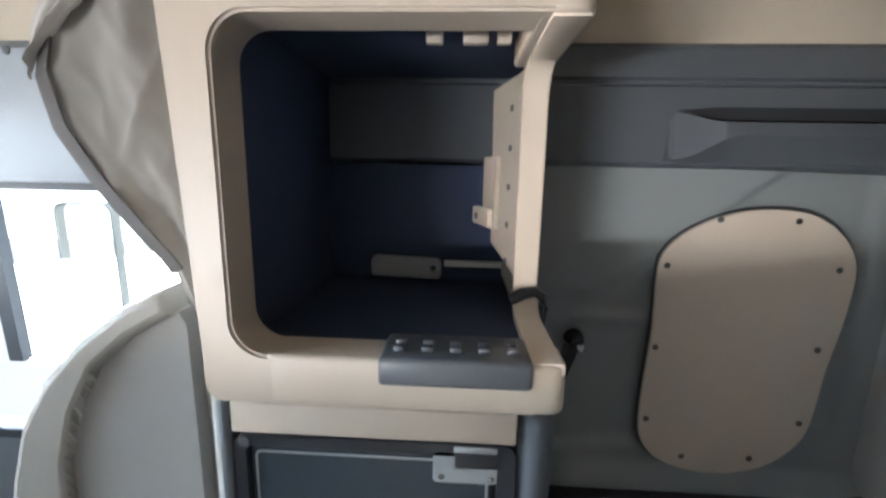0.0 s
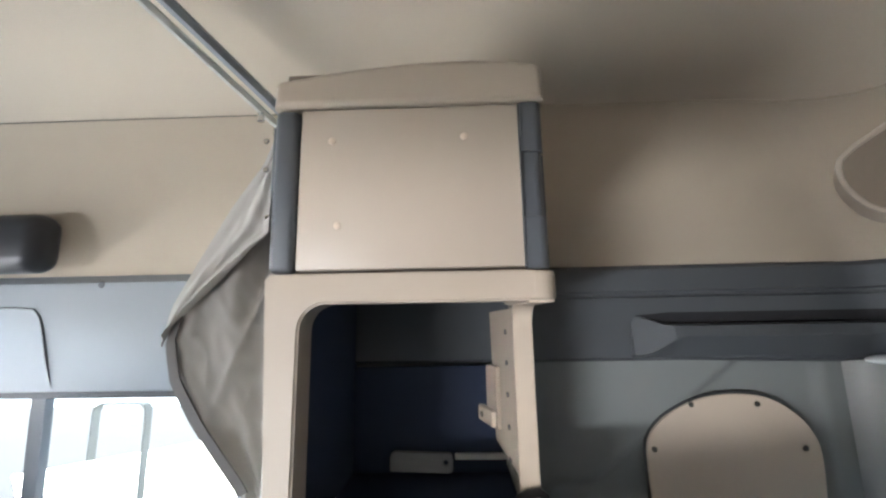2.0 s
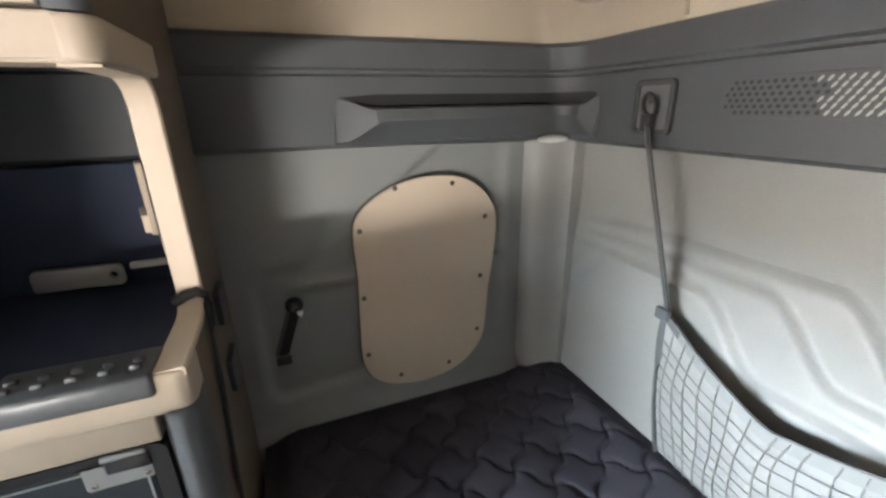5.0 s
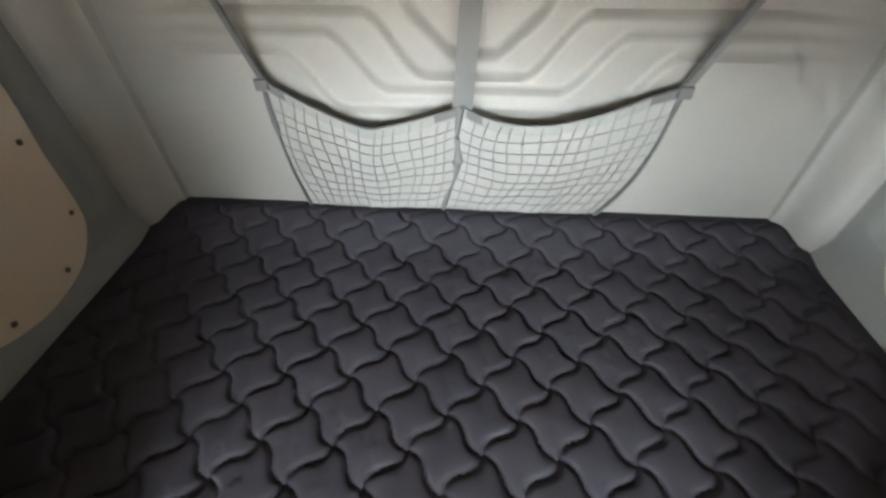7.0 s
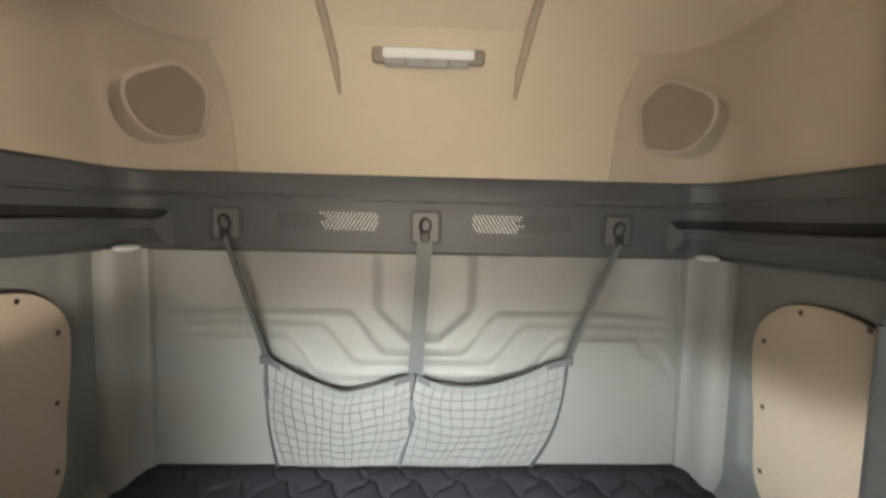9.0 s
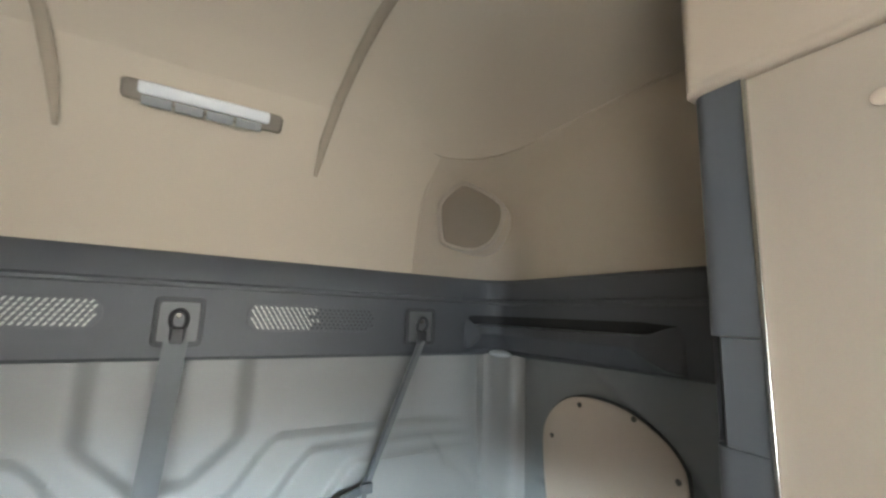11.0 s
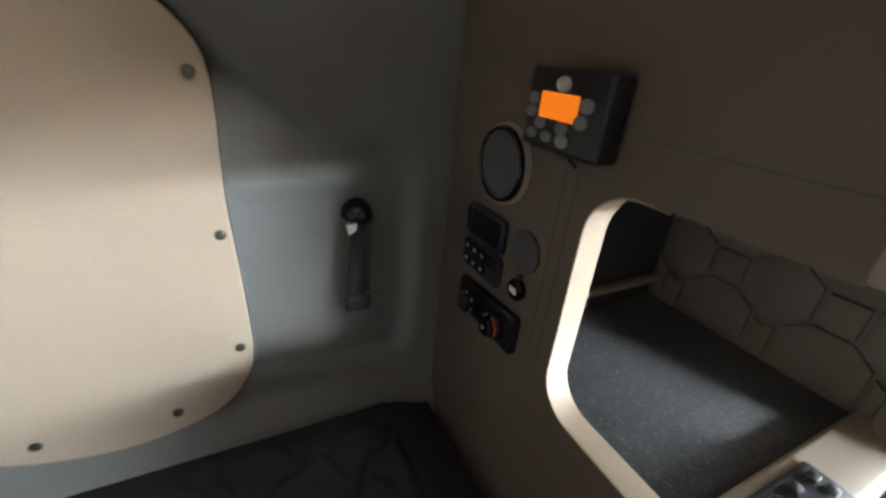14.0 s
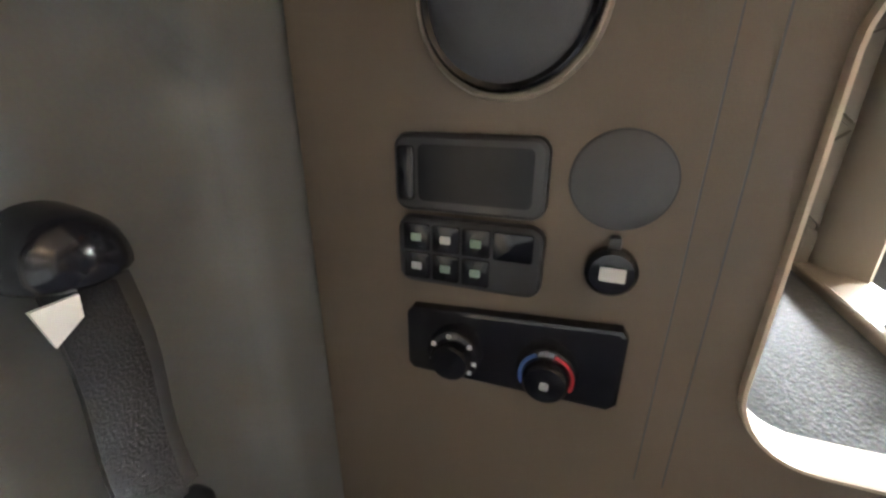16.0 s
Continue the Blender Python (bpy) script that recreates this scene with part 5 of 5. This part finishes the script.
for off in (0.0, 0.010):
    part("cord", tube([(0.012, 0.748 - off, 1.185), (0.010, 0.752 - off, 1.12), (0.008, 0.745 - off, 1.02), (0.007, 0.722 - off * 0.5, 0.93), (0.007, 0.690 + off * 0.4, 0.81), (0.007, 0.665, 0.64)], 0.0042, 8), BLACK, cable)
part("grommet", tube([(-0.040, 0.756, 1.186), (-0.020, 0.754, 1.199), (0.000, 0.750, 1.204), (0.014, 0.746, 1.196), (0.017, 0.745, 1.175), (0.013, 0.747, 1.13)], lambda t: 0.012 - 0.006 * t, 10), BLACK, cable, "black rubber sleeve over the sill corner")
for y0, y1, z0, z1 in ((0.865, 0.945, 1.065, 1.150), (0.845, 0.94, 0.900, 0.985)):
    fit_ = thing("dark_fitting", "black control module on the tan bunk panel", "control panel", "passenger bunk controls")
    part("body", slab(rounded(y0, y1, z0, z1, 0.01), panel_x, 0.0, 0.012, bevel=0.004), BLACK, fit_)
hinge = thing("loose_bracket", "pale grey plastic bracket lying in the niche", "bracket")
bm = slab(rounded(-0.335, -0.175, 1.178, 1.226, 0.012), on_y(0.97, -1), 0.0, 0.012, holes=[rounded(-0.20, -0.186, 1.196, 1.210, 0.0065)], bevel=0.003)
for v in bm.verts:
    v.co.z += 0.018 * math.sin((v.co.x + 0.34) * 18) * smooth(-0.2, -0.3, v.co.x) - 0.012
part("plate", bm, LATCH, hinge)

# ---- passenger side in front of the tower: curtain, rail, seat, visor, mirror ----
curtain = thing("curtain", "grey-beige cab curtain gathered beside the storage tower", "curtain")
edge = [(1.95, -0.520, 0.66), (1.865, -0.540, 0.64), (1.77, -0.587, 0.62), (1.654, -0.635, 0.60), (1.58, -0.662, 0.585), (1.515, -0.673, 0.58),
        (1.45, -0.658, 0.58), (1.38, -0.614, 0.58), (1.325, -0.574, 0.585), (1.27, -0.541, 0.60), (1.20, -0.522, 0.62)]


def left_of(z, axis=1):
    """The curtain's free edge: x, or with axis 2 its y, at a height."""
    z = min(edge[0][0], max(edge[-1][0], z))
    for p, q in zip(edge, edge[1:]):
        if q[0] <= z <= p[0]:
            return p[axis] + (q[axis] - p[axis]) * (p[0] - z) / (p[0] - q[0])
    return edge[-1][axis]


def cloth(s, z):
    x0, y0 = left_of(z), left_of(z, 2)
    x = x0 + (-0.494 - x0) * s
    fold = max(0.0, 1 - 2.6 * abs(noise.noise((x * 13 - z * 3.5, z * 2.6 + x * 2, 7.3)))) ** 2
    pleat = max(0.0, 1 - 3.0 * abs(noise.noise((x * 9 + z * 9, z * 4 - x * 8, 3.1)))) ** 2
    y0 -= (0.008 * fold + 0.004 * pleat) * smooth(0.06, 0.22, s)
    y = y0 + 0.012 * math.sin(12 * s + 3.0 * z) * s + 0.012 * math.sin(6 * s - 6 * z) * s + 0.05 * s + 0.010 * noise.noise((x * 22, z * 5, 2.0)) + 0.004 * noise.noise((x * 40 + z * 30, z * 14 - x * 30, 5.0))
    return (x, y, z)


part("panel", surface(cloth, steps(0, 1, 70), steps(1.20, 1.95, 110), thick=(0, 0.004, 0)), CURTAIN, curtain)


def flap(s, t):
    """The folded-over upper corner of the curtain."""
    z = 1.95 - 0.44 * t
    a = Vector((left_of(z) - 0.003, left_of(z, 2) - 0.008, z))
    top, knee, tip = Vector((-0.508, 0.625, 1.945)), Vector((-0.506, 0.598, 1.716)), Vector((-0.668, 0.567, 1.540))
    b = top + (knee - top) * (t * 2) if t < 0.5 else knee + (tip - knee) * (t * 2 - 1)
    p = a + (b - a) * s
    return (p.x, p.y + 0.007 * math.sin(13 * s + 9 * t) * s + 0.006 * s * noise.noise((s * 9 + t * 5, t * 12 - s * 4, 1.0)) - 0.005 * s * max(0.0, 1 - 2.6 * abs(noise.noise((s * 2.5 + 6 * t, t * 5 - s * 2, 9.0)))) ** 2, p.z)


part("folded_corner", surface(flap, steps(0, 1, 20), steps(0, 1, 40), thick=(0, 0.004, 0)), CURTAIN_TOP, curtain, "paler folded corner")
hem = [(left_of(z) + 0.010, left_of(z, 2) - 0.004, z) for z in steps(1.56, 1.26, 14)]
part("hem", ribbon(hem, (0.008, 0.0, 0.004), (0, 0.004, 0)), CURTAIN_HEM, curtain, "darker stitched hem")
part("lining", box(-0.500, -0.484, 0.600, 0.70, 0.72, 1.60, 0.006), LINING, curtain, "pale lining edge")
for z, x in ((1.90, -0.524), (1.84, -0.522), (1.745, -0.512)):
    part("snap", disc((x, 0.600, z), (0, -1, 0), [(0.006, 0), (0.005, 0.003), (0, 0.004)], 12), CHROME, curtain)
part("tab", box(-0.512, -0.486, 0.60, 0.64, 1.74, 1.93, 0.006), NET_HEM, curtain, "dark curtain tab")

rail = thing("curtain_rail", "grey metal curtain rail under the headliner", "rail")
a, b = Vector((-0.86, 0.41, 2.262)), Vector((-0.60, 0.875, 2.045))
part("track", tube([a, b], 0.010, 6), LINING, rail)
part("channel", tube([a + Vector((0.035, 0, 0.012)), b + Vector((0.035, 0, 0.012))], 0.014, 6), HEADER, rail)
for t in (0.84, 0.93):
    p = a + (b - a) * t
    part("glider", box(p.x - 0.008, p.x + 0.008, p.y - 0.006, p.y + 0.006, p.z - 0.032, p.z - 0.006, 0.003), CHROME, rail, "steel glider")

seat = thing("passenger_seat", "grey fabric seat back with a stitched beige side bolster", "seat")
prof = [(-0.86, 0.30), (-0.858, 0.80), (-0.845, 0.88), (-0.812, 0.985), (-0.765, 1.065), (-0.70, 1.135), (-0.62, 1.195), (-0.565, 1.225), (-0.53, 1.22), (-0.508, 1.18), (-0.505, 0.30)]
bm = slab([(x, z) for x, z in prof], on_y(0.62, 1), 0.0, 0.34)
bmesh.ops.bevel(bm, geom=[e for e in bm.edges if len(e.link_faces) == 2 and e.calc_face_angle(0) > 0.9], offset=0.03, segments=4, affect="EDGES")
part("back", bm, SEAT, seat)
bol = [(-0.872, 0.30), (-0.870, 0.80), (-0.855, 0.89), (-0.822, 0.992), (-0.772, 1.074), (-0.706, 1.143), (-0.625, 1.203), (-0.56, 1.232), (-0.552, 1.19), (-0.62, 1.152), (-0.68, 1.10), (-0.725, 1.02), (-0.752, 0.93), (-0.757, 0.82), (-0.752, 0.30)]
bm = slab(bol, on_y(0.655, -1), 0.0, 0.05, bevel=0.014, seg=3)
part("bolster", bm, SEAT_SIDE, seat, "beige side bolster")
stitch = [(-0.749, 0.606, 0.62), (-0.752, 0.606, 0.82), (-0.747, 0.606, 0.93), (-0.721, 0.606, 1.02), (-0.676, 0.606, 1.098)]
for i in range(4):
    p, q = Vector(stitch[i]), Vector(stitch[i + 1])
    n_st = max(2, int((q - p).length / 0.02))
    for k in range(n_st):
        m = p + (q - p) * (k + 0.5) / n_st
        part("stitch", tube([m + Vector((-0.006, -0.001, 0.008)), m + Vector((0.006, -0.001, -0.008))], 0.0016, 5), SEAT_SIDE, seat)

visor = thing("storage_pouch", "dark rounded pouch on the beige upper wall", "pouch")
part("body", box(-1.78, -1.295, 0.90, 1.0, 1.694, 1.862, 0.045, 5), BLACK, visor)
mull = thing("window_divider", "dark grey slanted window divider in the door", "window frame")
bm = slab([(-1.375, 0.87), (-1.392, 1.35), (-1.35, 1.36), (-1.335, 0.87)], on_y(1.05, 1), 0.0, 0.03, bevel=0.004)
part("bar", bm, SLATE, mull)
button = thing("header_clip", "small round clip on the grey door header", "clip")
part("clip", disc((-1.19, 1.012, 1.665), (0, -1, 0), [(0.010, 0.0), (0.009, 0.004), (0, 0.005)], 16), SLATE, button)
# unseen ground, added pale so that the windows look out on brightness
tagged(obj("ground", box(-40, 40, -40, 40, -1.3, -1.2), CONCRETE, smooth=False), "pale concrete ground added outside, unseen", "ground", kind="structure")
tagged(obj("backdrop", box(-30, 20, 14, 14.2, -1.2, 30), BACKDROP_GLOW, smooth=False), "pale glowing backdrop for the washed-out daylight outside", "backdrop", kind="structure")
mirror = thing("outside_mirror", "pale outside mirror beyond the door window", "mirror")
part("arm", box(-1.26, -1.24, 1.09, 1.21, 0.80, 0.83, 0.004), WHITE, mirror)
part("frame", slab(rounded(-1.34, -1.16, 0.80, 1.30, 0.03), on_y(1.20, 1), 0.0, 0.03, holes=[rounded(-1.334, -1.166, 0.806, 1.294, 0.027)], bevel=0.002), LINING, mirror)
